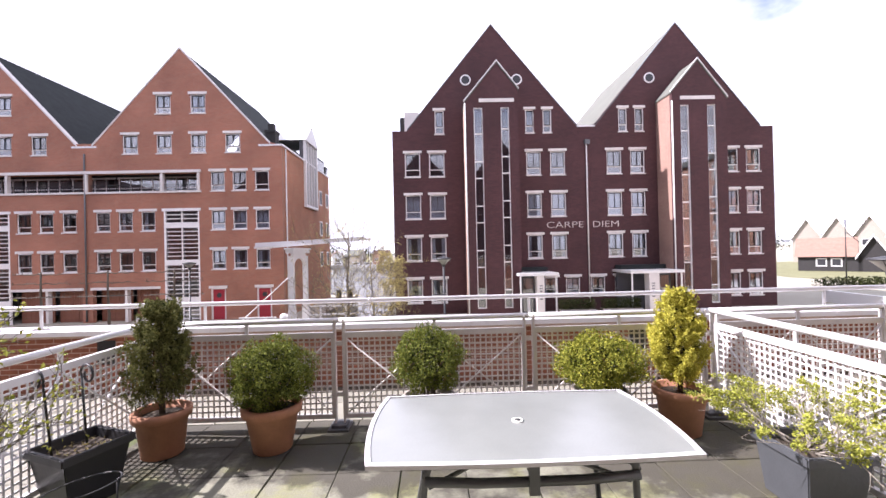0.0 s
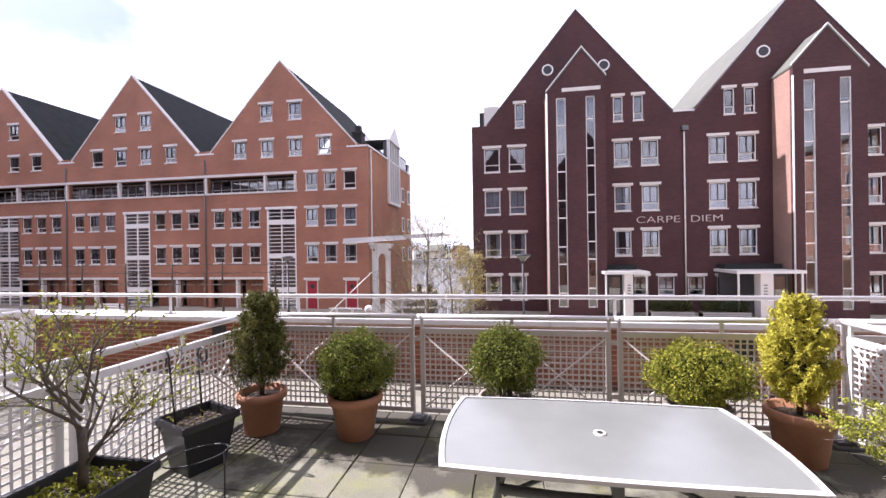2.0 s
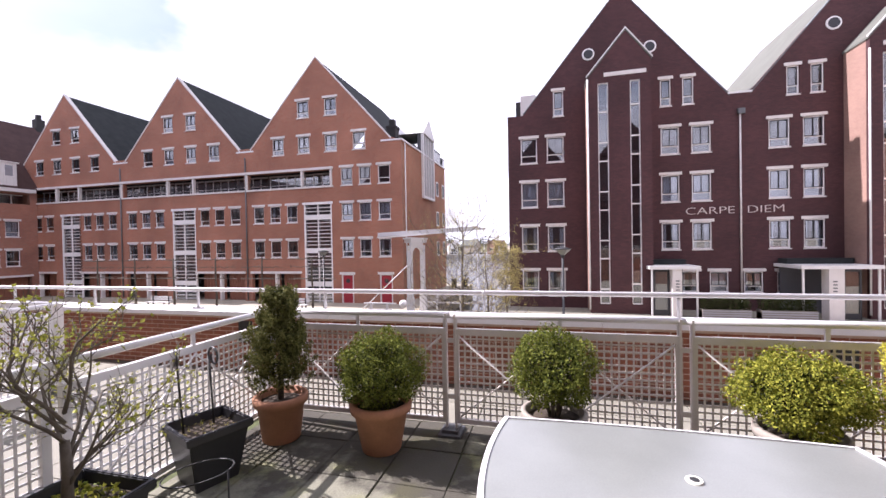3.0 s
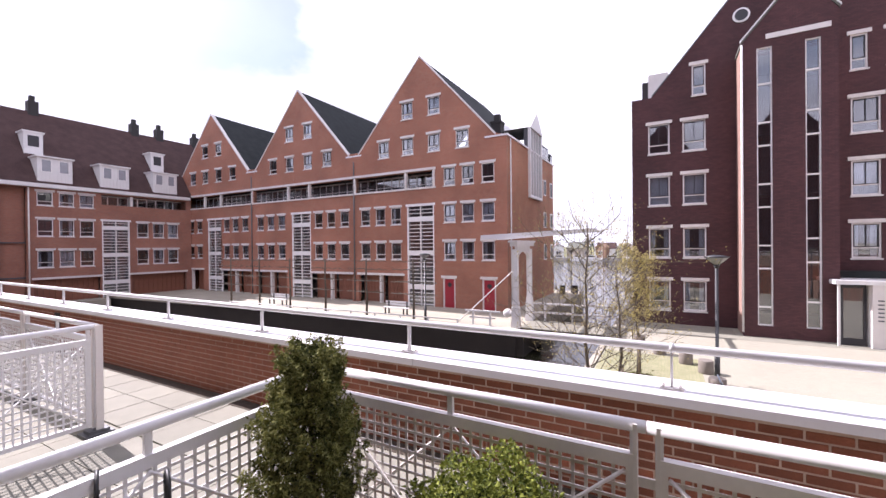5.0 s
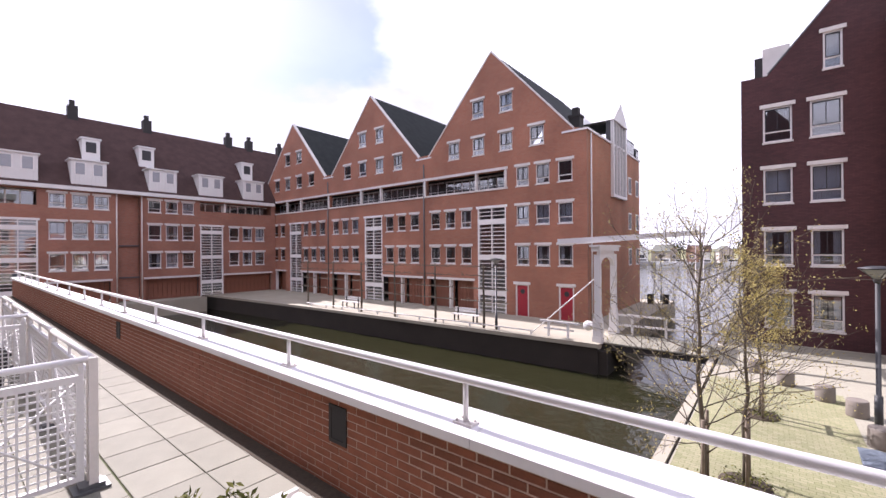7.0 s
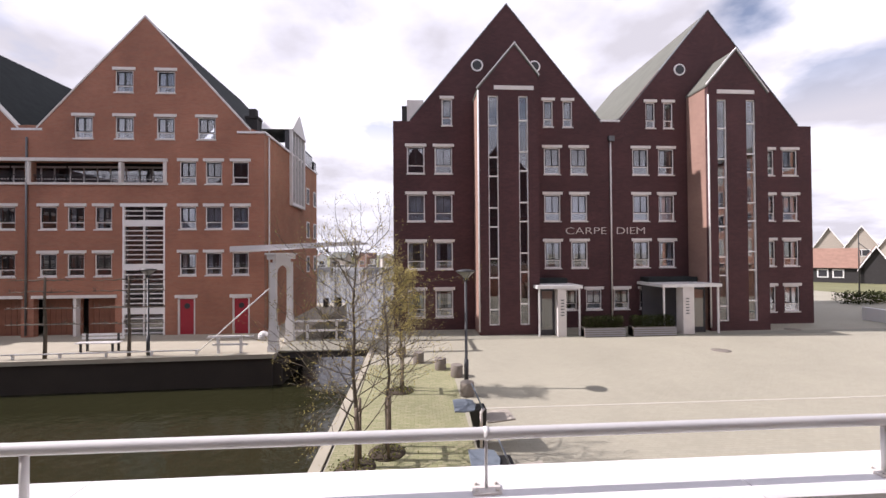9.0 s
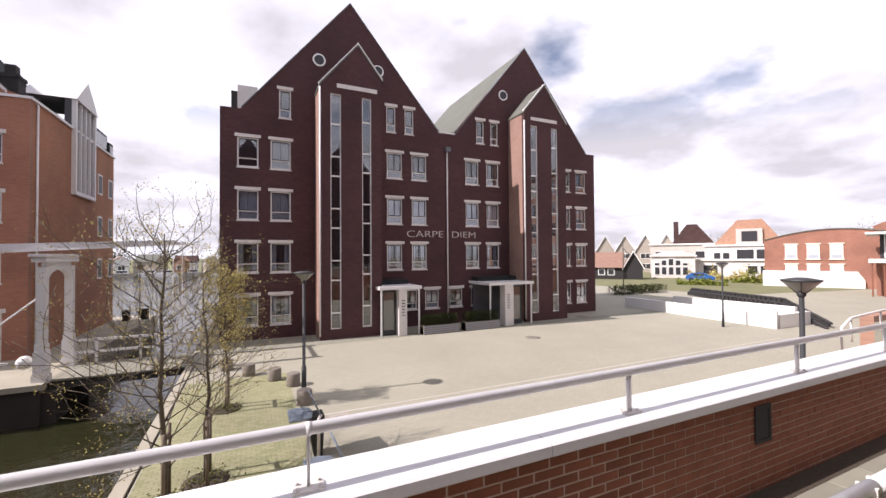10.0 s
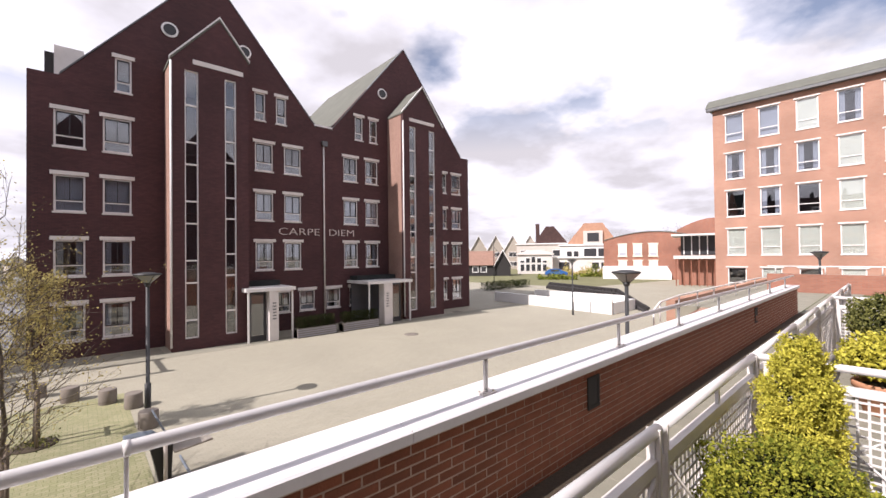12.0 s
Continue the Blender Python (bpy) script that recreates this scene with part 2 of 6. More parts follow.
M["blue"] = material("blue_grey_bin", (0.155, 0.185, 0.22), 0.4, var=0.1, scale=3)
M["tile_dark"] = material("roof_dark", (0.032, 0.036, 0.036), 0.9, spec=0.15, var=0.2, scale=1.5, bump=0.3, fine=12)
M["tile_brown"] = material("roof_brown", (0.075, 0.045, 0.042), 0.85, spec=0.2, var=0.2, scale=1.5, bump=0.3, fine=12)
M["tile_light"] = material("roof_light", (0.14, 0.145, 0.125), 0.85, spec=0.25, var=0.12, scale=1.0, bump=0.3, fine=12)
M["tile_red"] = material("roof_red", (0.27, 0.16, 0.12), 0.8, var=0.15, scale=2, bump=0.2)
M["tile_orange"] = material("roof_orange", (0.42, 0.235, 0.155), 0.8, var=0.15, scale=2, bump=0.2)
M["darkstone"] = material("dark_stone", (0.20, 0.175, 0.15), 0.9, var=0.15, scale=5)
M["net"] = material("net_behind_glass", (0.30, 0.31, 0.34), 0.25, var=0.1, scale=2, bump=0.0, spec=0.8)
M["greyrib"] = material("ribbed_cladding", (0.30, 0.30, 0.33), 0.7, var=0.05)
M["stone"] = material("weathered_stone", (0.38, 0.34, 0.29), 0.9, var=0.15, scale=5)
M["render"] = material("rendered_wall", (0.55, 0.50, 0.46), 0.9, var=0.08, scale=0.7)
M["white"] = material("white_render", (0.75, 0.75, 0.74), 0.8, var=0.03, scale=0.8)
M["reddoor"] = material("red_door", (0.33, 0.02, 0.035), 0.5, var=0.05)
M["garage"] = material("garage_timber", (0.22, 0.085, 0.05), 0.6, var=0.15, scale=3)
M["blackwood"] = material("tarred_timber", (0.03, 0.028, 0.028), 0.8, var=0.15)
M["wood"] = material("grey_timber", (0.20, 0.16, 0.12), 0.85, var=0.2, scale=4, bump=0.3)
M["lawn"] = material("grass_ground", (0.17, 0.17, 0.08), 0.95, var=0.2, scale=0.6, bump=0.3, fine=30)
M["bluecar"] = material("blue_car_paint", (0.04, 0.13, 0.36), 0.25, var=0.03)
M["leaf_box"] = leaf_material("box_leaf", (0.035, 0.055, 0.01), (0.27, 0.30, 0.055))
M["leaf_boxdark"] = leaf_material("dark_leaf", (0.045, 0.055, 0.016), (0.27, 0.27, 0.085))
M["leaf_yellow"] = leaf_material("golden_leaf", (0.29, 0.29, 0.035), (0.72, 0.65, 0.11))
M["leaf_lime"] = leaf_material("lime_leaf", (0.08, 0.11, 0.012), (0.42, 0.41, 0.06))
M["leaf_spring"] = leaf_material("spring_leaf", (0.20, 0.235, 0.03), (0.46, 0.46, 0.09))
M["leaf_dry"] = leaf_material("dry_leaf", (0.34, 0.27, 0.11), (0.54, 0.48, 0.18))
# halved leaf colour: the tower's shade on the planter hedges is put in
M["leaf_hedge_shaded"] = leaf_material("hedge_leaf_shaded", (0.014, 0.018, 0.006), (0.05, 0.062, 0.018))
M["leaf_far"] = leaf_material("far_twigs", (0.16, 0.14, 0.11), (0.28, 0.25, 0.19))
M["bark"] = material("bark", (0.12, 0.10, 0.075), 0.9, var=0.2, scale=20, bump=0.5)
M["barkgrey"] = material("grey_twig", (0.30, 0.27, 0.22), 0.9, var=0.2, scale=20, bump=0.3)
M["lampglass"] = material("lamp_plastic", (0.24, 0.25, 0.25), 0.3, var=0.03, bump=0.0)
M["letter"] = material("letter_metal", (0.62, 0.55, 0.52), 0.4, 0.2, var=0.02, bump=0.0)
M["boat"] = material("boat_paint", (0.35, 0.34, 0.33), 0.4, var=0.15, scale=0.5)

M["frosted"] = material("frosted_glass", (0.22, 0.235, 0.215), 0.13, var=0.12, scale=2.5, bump=0.03, fine=150, spec=0.6)


def water_material():
    m = bpy.data.materials.new("canal_water")
    m.use_nodes = True
    n, l = m.node_tree.nodes, m.node_tree.links
    b = n["Principled BSDF"]
    b.inputs["Base Color"].default_value = (0.022, 0.022, 0.010, 1)
    b.inputs["Roughness"].default_value = 0.06
    b.inputs["IOR"].default_value = 1.33
    co, a, bp = n.new("ShaderNodeTexCoord"), n.new("ShaderNodeTexNoise"), n.new("ShaderNodeBump")
    a.inputs["Scale"].default_value, a.inputs["Detail"].default_value = 2.2, 5
    l.new(co.outputs["Object"], a.inputs[0])
    bp.inputs["Strength"].default_value, bp.inputs["Distance"].default_value = 0.35, 0.12
    l.new(a.outputs[0], bp.inputs["Height"]), l.new(bp.outputs[0], b.inputs["Normal"])
    return m


M["water"] = water_material()


# ---- helpers ----
def empty(name, x, y, z, label="", category="", group=""):
    ob = new(name)
    ob.location = (x, y, z)
    ob.empty_display_size = 0.2
    return tagged(ob, label, category, group)


def part(name, bm, mat, parent=None, label="", kind="", category=""):
    """Links a bmesh as one mesh under a thing; its coordinates are its parent's own."""
    me = bpy.data.meshes.new(name)
    bm.to_mesh(me)
    bm.free()
    me.materials.append(M[mat] if isinstance(mat, str) else mat)
    return share(name, me, parent, (0, 0, 0), label, kind, category)


def share(name, me, parent, loc=(0, 0, 0), label="", kind="", category=""):
    ob = new(name, me)
    ob.location = loc
    if parent:
        ob.parent = parent
    return tagged(ob, label, category, "", kind)


def mesh_of(name, bm, mat):
    me = bpy.data.meshes.new(name)
    bm.to_mesh(me)
    bm.free()
    me.materials.append(M[mat])
    return me


def box(bm, x0, x1, y0, y1, z0, z1):
    v = [bm.verts.new(p) for p in ((x0, y0, z0), (x1, y0, z0), (x1, y1, z0), (x0, y1, z0), (x0, y0, z1), (x1, y0, z1), (x1, y1, z1), (x0, y1, z1))]
    for f in ((3, 2, 1, 0), (4, 5, 6, 7), (0, 1, 5, 4), (1, 2, 6, 5), (2, 3, 7, 6), (3, 0, 4, 7)):
        bm.faces.new([v[i] for i in f])
    return bm


def prism(bm, pts, a, b, axis="y"):
    """A polygon in two axes, drawn out along the third from a to b."""
    def at(p, d):
        return {"y": (p[0], d, p[1]), "x": (d, p[0], p[1]), "z": (p[0], p[1], d)}[axis]
    lo, hi = [bm.verts.new(at(p, a)) for p in pts], [bm.verts.new(at(p, b)) for p in pts]
    n = len(pts)
    faces = [bm.faces.new(lo), bm.faces.new(list(reversed(hi)))]
    for i in range(n):
        faces.append(bm.faces.new((lo[(i + 1) % n], lo[i], hi[i], hi[(i + 1) % n])))
    return faces


def B(*boxes):
    bm = bmesh.new()
    for b in boxes:
        box(bm, *b)
    return bm


def tube(bm, pts, r, seg=8, r1=None):
    """A round bar along points, tapering to r1."""
    pts = [Vector(p) for p in pts]
    rings = []
    side = None
    for i, p in enumerate(pts):
        d = (pts[min(i + 1, len(pts) - 1)] - pts[max(i - 1, 0)]).normalized()
        if side is None:
            side = d.orthogonal().normalized()
        side = (side - d * side.dot(d)).normalized()
        up = d.cross(side)
        rr = r if r1 is None else r + (r1 - r) * i / (len(pts) - 1)
        rings.append([bm.verts.new(p + (side * math.cos(a) + up * math.sin(a)) * rr) for a in (2 * math.pi * k / seg for k in range(seg))])
    for a, b in zip(rings, rings[1:]):
        for k in range(seg):
            f = bm.faces.new((a[k], a[(k + 1) % seg], b[(k + 1) % seg], b[k]))
            f.smooth = True
    bm.faces.new(list(reversed(rings[0]))), bm.faces.new(rings[-1])
    return bm


def lathe(bm, profile, seg=28, cx=0, cy=0):
    """Turns a closed profile of (radius, height) about the upright axis."""
    rings = [[bm.verts.new((cx + r * math.cos(2 * math.pi * k / seg), cy + r * math.sin(2 * math.pi * k / seg), z)) for k in range(seg)] for r, z in profile]
    for a, b in zip(rings, rings[1:]):
        for k in range(seg):
            f = bm.faces.new((a[k], a[(k + 1) % seg], b[(k + 1) % seg], b[k]))
            f.smooth = True
    bm.faces.new(list(reversed(rings[0]))), bm.faces.new(rings[-1])
    return bm


def leaves(bm, rng, points, size, up=0.3, slim=1.0):
    """A small folded leaf at every point; slim: how much longer and narrower than a box leaf."""
    for p in points:
        d = Vector(rng.normal(size=3))
        d.z += up
        d.normalize()
        s = d.orthogonal().normalized()
        a = rng.uniform(0, 6.28)
        s = (s * math.cos(a) + d.cross(s) * math.sin(a))
        t = d.cross(s)
        w = size * rng.uniform(0.6, 1.3)
        p = Vector(p)
        v = [bm.verts.new(q) for q in (p, p + s * w * 0.5 * slim + t * w * 0.35 / slim + d * w * 0.15, p + s * w * 1.1 * slim, p + s * w * 0.5 * slim - t * w * 0.35 / slim + d * w * 0.15)]
        bm.faces.new((v[0], v[1], v[2])), bm.faces.new((v[0], v[2], v[3]))
    return bm


# ---- ground, water, terrace ----
GROUND, WATER = -2.48, -3.85


def structure(name, bm, mat, label=""):
    return part(name, bm, mat, None, label, "structure")


structure("water", B((-3000, 3000, -3000, 3000, WATER - 0.3, WATER)), "water", "dark green canal water with small ripples")
structure("ground", B((-2.75, 3000, 6.4, 45, WATER - 0.6, GROUND), (30, 3000, 45, 3000, WATER - 0.6, GROUND), (-2.75, 3000, -3000, 6.4, WATER - 0.6, GROUND)), "plaza", "beige brick paving of the square")
structure("quay_wall", B((-3.0, -2.75, 6.4, 45, WATER - 0.6, GROUND - 0.02)), "quaywall", "dark quay wall of the square")
structure("quay_edge", B((-3.05, -2.8, 6.3, 45, GROUND - 0.12, GROUND + 0.031)), "quay", "pale stone quay edge")
structure("mossy_paving", B((-2.72, 0.5, 6.4, 20.5, GROUND - 0.02, GROUND + 0.005)), "mossy", "mossy yellowish paving along the canal")
bm = bmesh.new()
prism(bm, [(-60, 20.0), (-30, 21.9), (-7.35, 22.75), (-7.35, 42), (-60, 42)], WATER - 0.6, GROUND, "z")
structure("quay", bm, "quay", "pale paving of the quay before the orange brick houses")
bm = bmesh.new()
prism(bm, [(-60, 19.88), (-30, 21.78), (-7.3, 22.63), (-7.3, 22.75), (-7.35, 22.75), (-30, 21.9), (-60, 20.0)], WATER - 0.6, GROUND - 0.16, "z")
structure("quay_wall", bm, "quaywall", "dark wet quay wall above the canal")
bm = bmesh.new()
prism(bm, [(-60, 19.8), (-30, 21.7), (-7.2, 22.55), (-7.2, 22.95), (-30, 22.1), (-60, 20.2)], GROUND - 0.14, GROUND + 0.05, "z")
structure("quay_edge", bm, "quay", "pale stone edge of the quay")
structure("quay_land", B((-90, -43.5, -60, 20.0, WATER - 0.6, GROUND)), "quay", "paved yard before the long brick house")
structure("far_land", B((-400, 29, 170, 3000, WATER - 0.6, WATER + 0.5)), "lawn", "far shore of the lake")

# terrace podium
structure("podium", B((-27.5, 15.2, -14, 5.85, WATER - 0.6, -0.06), (15.2, 46, -14, 3.6, WATER - 0.6, -0.06)), "mortar", "podium under the terraces")
bm = bmesh.new()
prism(bm, [(15.2, 3.6), (46, 3.6), (46, 9.2), (15.2, 9.2)], WATER - 0.6, -0.06, "z")
structure("upper_walk", bm, "walktile", "grey paved upper walkway")

# parapet: mortar core, coping and rail; bricks are laid at the end of the file
PX0, PX1 = -27.4, 15.0
structure("parapet_core", B((PX0, PX1, 5.8615, 6.14, -0.1, 0.75)), "mortar", "mortar bed of the parapet wall")
bm = bmesh.new()
box(bm, PX0, PX1, 5.865, 6.15, -2.48, -0.1)
structure("podium_face", bm, "brick_rbx", "brick face of the podium")
COP0 = PX0
FIRST = 1.85
while COP0 < PX1 - 0.1:
    w = min(FIRST if COP0 == PX0 else 3.3, PX1 - COP0)
    bm = bmesh.new()
    prism(bm, [(5.81, 0.74), (6.20, 0.74), (6.20, 0.80), (6.18, 0.812), (5.825, 0.812), (5.81, 0.80)], 0, w - 0.006, "x")
    c = structure("coping", bm, "coping", "white powder-coated metal coping")
    c.location.x = COP0
    COP0 += w


def rail_post():
    bm = bmesh.new()
    tube(bm, [(0, 0, 0.012), (0, 0, 0.255)], 0.018, 12)
    return bm


parapet_rail = empty("parapet_rail", 0, 5.955, 0.812, "white round steel handrail along the parapet coping", "railing")
part("handrail", tube(bmesh.new(), [(PX0, 0, 0.275), (PX1, 0, 0.275)], 0.029, 14), "rail", parapet_rail)
POSTS = [-2.58, -4.65, -6.65, -8.45, -10.14, -11.8] + [-13.4 - 1.75 * i for i in range(8)] + [-0.46, 1.63, 3.78, 5.61, 7.52, 9.67, 11.7, 13.7]
post_me, plate_me = mesh_of("post", rail_post(), "rail"), None
bm = B((-0.07, 0.07, -0.045, 0.045, 0.0, 0.012))
for sx in (-0.05, 0.05):
    for sy in (-0.028, 0.028):
        tube(bm, [(sx, sy, 0.01), (sx, sy, 0.026)], 0.009, 6)
plate_me = mesh_of("base_plate", bm, "galv")
thin_me = mesh_of("thin_post", tube(bmesh.new(), [(0, 0, 0.012), (0, 0, 0.25)], 0.008, 8), "rail")
sleeve_me = mesh_of("sleeve", tube(bmesh.new(), [(-0.012, 0, 0.275), (0.012, 0, 0.275)], 0.032, 14), "rail")
for x in POSTS:
    p = share("post", thin_me if x == -0.46 else post_me, parapet_rail, (x, 0, 0))
    share("base_plate", plate_me, p, (0, 0, 0), "galvanised base plate with bolts")
    if x == -0.46:
        share("sleeve", sleeve_me, p)

vent_me = mesh_of("vent_frame", B((-0.11, 0.11, -0.012, 0.0, -0.08, -0.05), (-0.11, 0.11, -0.012, 0.0, 0.19, 0.22), (-0.11, -0.08, -0.012, 0.0, -0.05, 0.19), (0.08, 0.11, -0.012, 0.0, -0.05, 0.19), (-0.08, 0.08, -0.006, 0.0, -0.05, 0.19)), "blackwood")
lower_me = mesh_of("lower_plate", B((-0.03, 0.07, -0.016, -0.006, -0.04, 0.06)), "brick_rb")
for x in (-3.76, 3.02, 9.7, -10.1):
    v = empty("wall_light", x, 5.858, 0.45, "dark recessed wall light in the brick parapet", "wall light", "wall lights")
    share("housing", vent_me, v)
    if x > 9:
        share("lower_plate", lower_me, v, (0, 0, 0), "rusty brown plate")


# ---- terrace fences ----
TX = -0.03  # all that stands on the terraces is set out from this


def fence_panel(length, rail=True):
    """Meshes of one panel that runs along +x from 0: frame, lattice, brace, handrail."""
    fr = B((0.03, 0.075, -0.02, 0.02, 0.09, 0.93), (length - 0.075, length - 0.03, -0.02, 0.02, 0.09, 0.93), (0.075, length - 0.075, -0.02, 0.02, 0.09, 0.13), (0.075, length - 0.075, -0.02, 0.02, 0.875, 0.93))
    la = bmesh.new()
    x = 0.075 + 0.05
    while x < length - 0.09:
        box(la, x - 0.007, x + 0.007, 0.0, 0.006, 0.13, 0.875)
        x += 0.055
    z = 0.18
    while z < 0.87:
        box(la, 0.075, length - 0.075, -0.002, 0.004, z - 0.007, z + 0.007)
        z += 0.055
    br = bmesh.new()
    tube(br, [(0.08, -0.016, 0.86), (length / 2, -0.016, 0.14), (length - 0.08, -0.016, 0.86)], 0.009, 6)
    tube(br, [(0.08, 0.018, 0.14), (length / 2, 0.018, 0.86), (length - 0.08, 0.018, 0.14)], 0.009, 6)
    ha = bmesh.new()
    tube(ha, [(0.0, 0, 1.045), (length, 0, 1.045)], 0.026, 12)
    st = [B((a, a + 0.03, -0.01, 0.01, 0.93, 1.025)) for a in (0.03, length / 2 - 0.015, length - 0.06)]
    return dict(frame=(fr, "galv"), lattice=(la, "galv"), brace=(br, "galv"), handrail=(ha, "rail"), stub=(st, "rail"))


fence_cache = {}


def fence_run(x, y, angle, length, white=False):
    key = (round(length, 2), white)
    m = pose(x + TX, y, 0, 0, 0, angle)
    if key not in fence_cache:
        e = empty("terrace_fence", 0, 0, 0, "white-painted steel fence panel with a square lattice" if white else "grey galvanised steel fence panel with a square lattice", "fence", "terrace fence panels")
        for k, (bm, mt) in fence_panel(length).items():
            for b in bm if isinstance(bm, list) else [bm]:
                part(k, b, "rail" if white else mt, e)
        fence_cache[key] = e
        e.matrix_basis = m
        return
    copy_thing(fence_cache[key], m)


fpost = empty("fence_post", -0.527 + TX, 4.645, 0, "galvanised steel fence post on a foot plate", "fence post", "fence posts")
part("upright", B((-0.05, -0.035, -0.03, 0.03, 0.02, 1.06), (0.035, 0.05, -0.03, 0.03, 0.02, 1.06), (-0.035, 0.035, -0.006, 0.006, 0.3, 0.34), (-0.035, 0.035, -0.006, 0.006, 0.8, 0.84)), "galv", fpost)
part("foot_plate", B((-0.10, 0.10, -0.13, 0.10, 0.0, 0.022), (-0.07, 0.07, -0.09, 0.07, 0.022, 0.05)), "grayiron", fpost, "dark steel foot plate")
FY = 4.645
for x in (1.316 - TX, 3.16, 5.0, 6.85, 8.7, 10.55, 12.4, -2.32, -5.33, -7.18, -9.03, -10.88, -12.73):
    copy_thing(fpost, pose(x + TX, FY, 0))
fence_run(-2.32, FY, 0, 1.79)
fence_run(-0.527, FY, 0, 1.873)
fence_run(1.316 - TX, FY, 0, 1.813)
for x in (3.16, 5.003, 6.846, 8.689, 10.532):
    fence_run(x, FY, 0, 1.843)
for x in (-7.173, -9.016, -10.859, -12.702):
    fence_run(x, FY, 0, 1.843, True)
for x, ys, w in ((-2.36, (4.62, 2.78), True), (3.20, (4.62, 2.78), True), (-5.33, (4.62, 2.78), True), (-9.0, (4.62, 2.78), True), (8.69, (4.62, 2.78), True), (-12.7, (4.62, 2.78), True)):
    for y in ys:
        fence_run(x, y, -90, 1.84, w)

# terrace house behind
bm = B((-27.5, 15, -1.5, -1.2, -0.06, 9.6))
for k in range(4):
    prism(bm, [(-27.5 + k * 10.6, 9.6), (-16.9 + k * 10.6, 9.6), (-22.2 + k * 10.6, 16.0)], -1.5, -1.2)
structure("wall_house", bm, "brick_cd", "brick wall of the house with the terraces")
for k in range(4):
    bm = bmesh.new()
    prism(bm, [(-27.5 + k * 10.6, 9.6), (-16.9 + k * 10.6, 9.6), (-22.2 + k * 10.6, 16.0)], -14, -1.5)
    structure("roof_house", bm, "tile_dark")
structure("wall_house_end", B((-27.5, -27.2, -14, -1.5, -0.06, 9.6)), "brick_ory")
structure("wall_house_end", B((14.7, 15, -14, -1.5, -0.06, 9.6)), "brick_ory")


# ---- buildings ----
def wall_with_holes(bm, profile, holes, z0, y0, y1):
    """A wall in the x-z plane from y0 to y1. profile: (x, top) points; holes: (xa, xb, za, zb)."""
    xs = sorted({round(p[0], 3) for p in profile} | {round(v, 3) for h in holes for v in h[:2]})

    def top(x):
        for (xa, za), (xb, zb) in zip(profile, profile[1:]):
            if xa <= x <= xb and xb > xa:
                return za + (zb - za) * (x - xa) / (xb - xa)
        return profile[-1][1]

    for xa, xb in zip(xs, xs[1:]):
        if xb - xa < 1e-3:
            continue
        mid = (xa + xb) / 2
        z = z0
        for h in sorted((h for h in holes if h[0] < mid < h[1]), key=lambda h: h[2]):
            if h[2] - z > 1e-3:
                box(bm, xa, xb, y0, y1, z, h[2])
            z = h[3]
        ta, tb = top(xa + 1e-4), top(xb - 1e-4)
        if min(ta, tb) - z > -1e-3:
            prism(bm, [(xa, z), (xb, z), (xb, tb), (xa, ta)], y0, y1)
    return bm


win_cache = {}


def window_meshes(w, h, kind):
    """Meshes of a window whose opening is w by h, its lower left corner at 0, 0."""
    key = (round(w, 2), round(h, 2), kind)
    if key in win_cache:
        return win_cache[key]
    t = 0.07
    fr = B((0, t, 0.06, 0.16, 0, h), (w - t, w, 0.06, 0.16, 0, h), (t, w - t, 0.06, 0.16, h - t, h), (t, w - t, 0.06, 0.16, 0, t))
    out = {}
    low = 0.28 * h
    if kind in ("sash", "casement", "wide"):
        box(fr, t, w - t, 0.07, 0.15, low, low + 0.05)
    if kind == "door":
        box(fr, t, w - t, 0.07, 0.15, h * 0.42, h * 0.42 + 0.04)
    out["frame"] = mesh_of("frame", fr, "frame")
    out["pane"] = mesh_of("pane", B((t - 0.01, w - t + 0.01, 0.105, 0.115, t - 0.01, h - t + 0.01)), "glass")
    if kind in ("sash", "casement"):
        d = 0.035
        sa = B((t, t + d, 0.05, 0.10, low + 0.05, h - t), (w - t - d, w - t, 0.05, 0.10, low + 0.05, h - t), (t + d, w - t - d, 0.05, 0.10, h - t - d, h - t), (t + d, w - t - d, 0.05, 0.10, low + 0.05, low + 0.05 + d))
        if w > 0.85:
            box(sa, w / 2 - 0.015, w / 2 + 0.015, 0.05, 0.10, low + 0.05 + d, h - t - d)
        out["sash"] = mesh_of("sash", sa, "darkframe")
    out["sill"] = mesh_of("sill", B((-0.04, w + 0.04, -0.05, 0.06, -0.07, 0.0)), "lintel")
    cu = bmesh.new()
    for x0, x1 in ((t, w * 0.3), (w * 0.7, w - t)):
        n = max(3, int((x1 - x0) / 0.06))
        for i in range(n):
            xa, xb = x0 + (x1 - x0) * i / n, x0 + (x1 - x0) * (i + 1) / n
            box(cu, xa, xb - 0.004, 0.26 + 0.02 * (i % 2), 0.29 + 0.02 * (i % 2), 0.06, h - 0.05)
    out["curtains"] = mesh_of("curtains", cu, "curtain")
    cu = bmesh.new()
    n = int(w / 0.08)
    for i in range(n):
        box(cu, 0.02 + i * (w - 0.04) / n, 0.02 + (i + 1) * (w - 0.04) / n - 0.004, 0.27 + 0.015 * (i % 2), 0.285 + 0.015 * (i % 2), 0.05, h - 0.04)
    out["net"] = mesh_of("net_curtain", cu, "curtain")
    out["blind"] = mesh_of("blind", B((0.03, w - 0.03, 0.135, 0.145, 0.03 if kind == "wide" else 0.3 * h, h - 0.03)), "blind")
    win_cache[key] = out
    return out


lintel_cache = {}


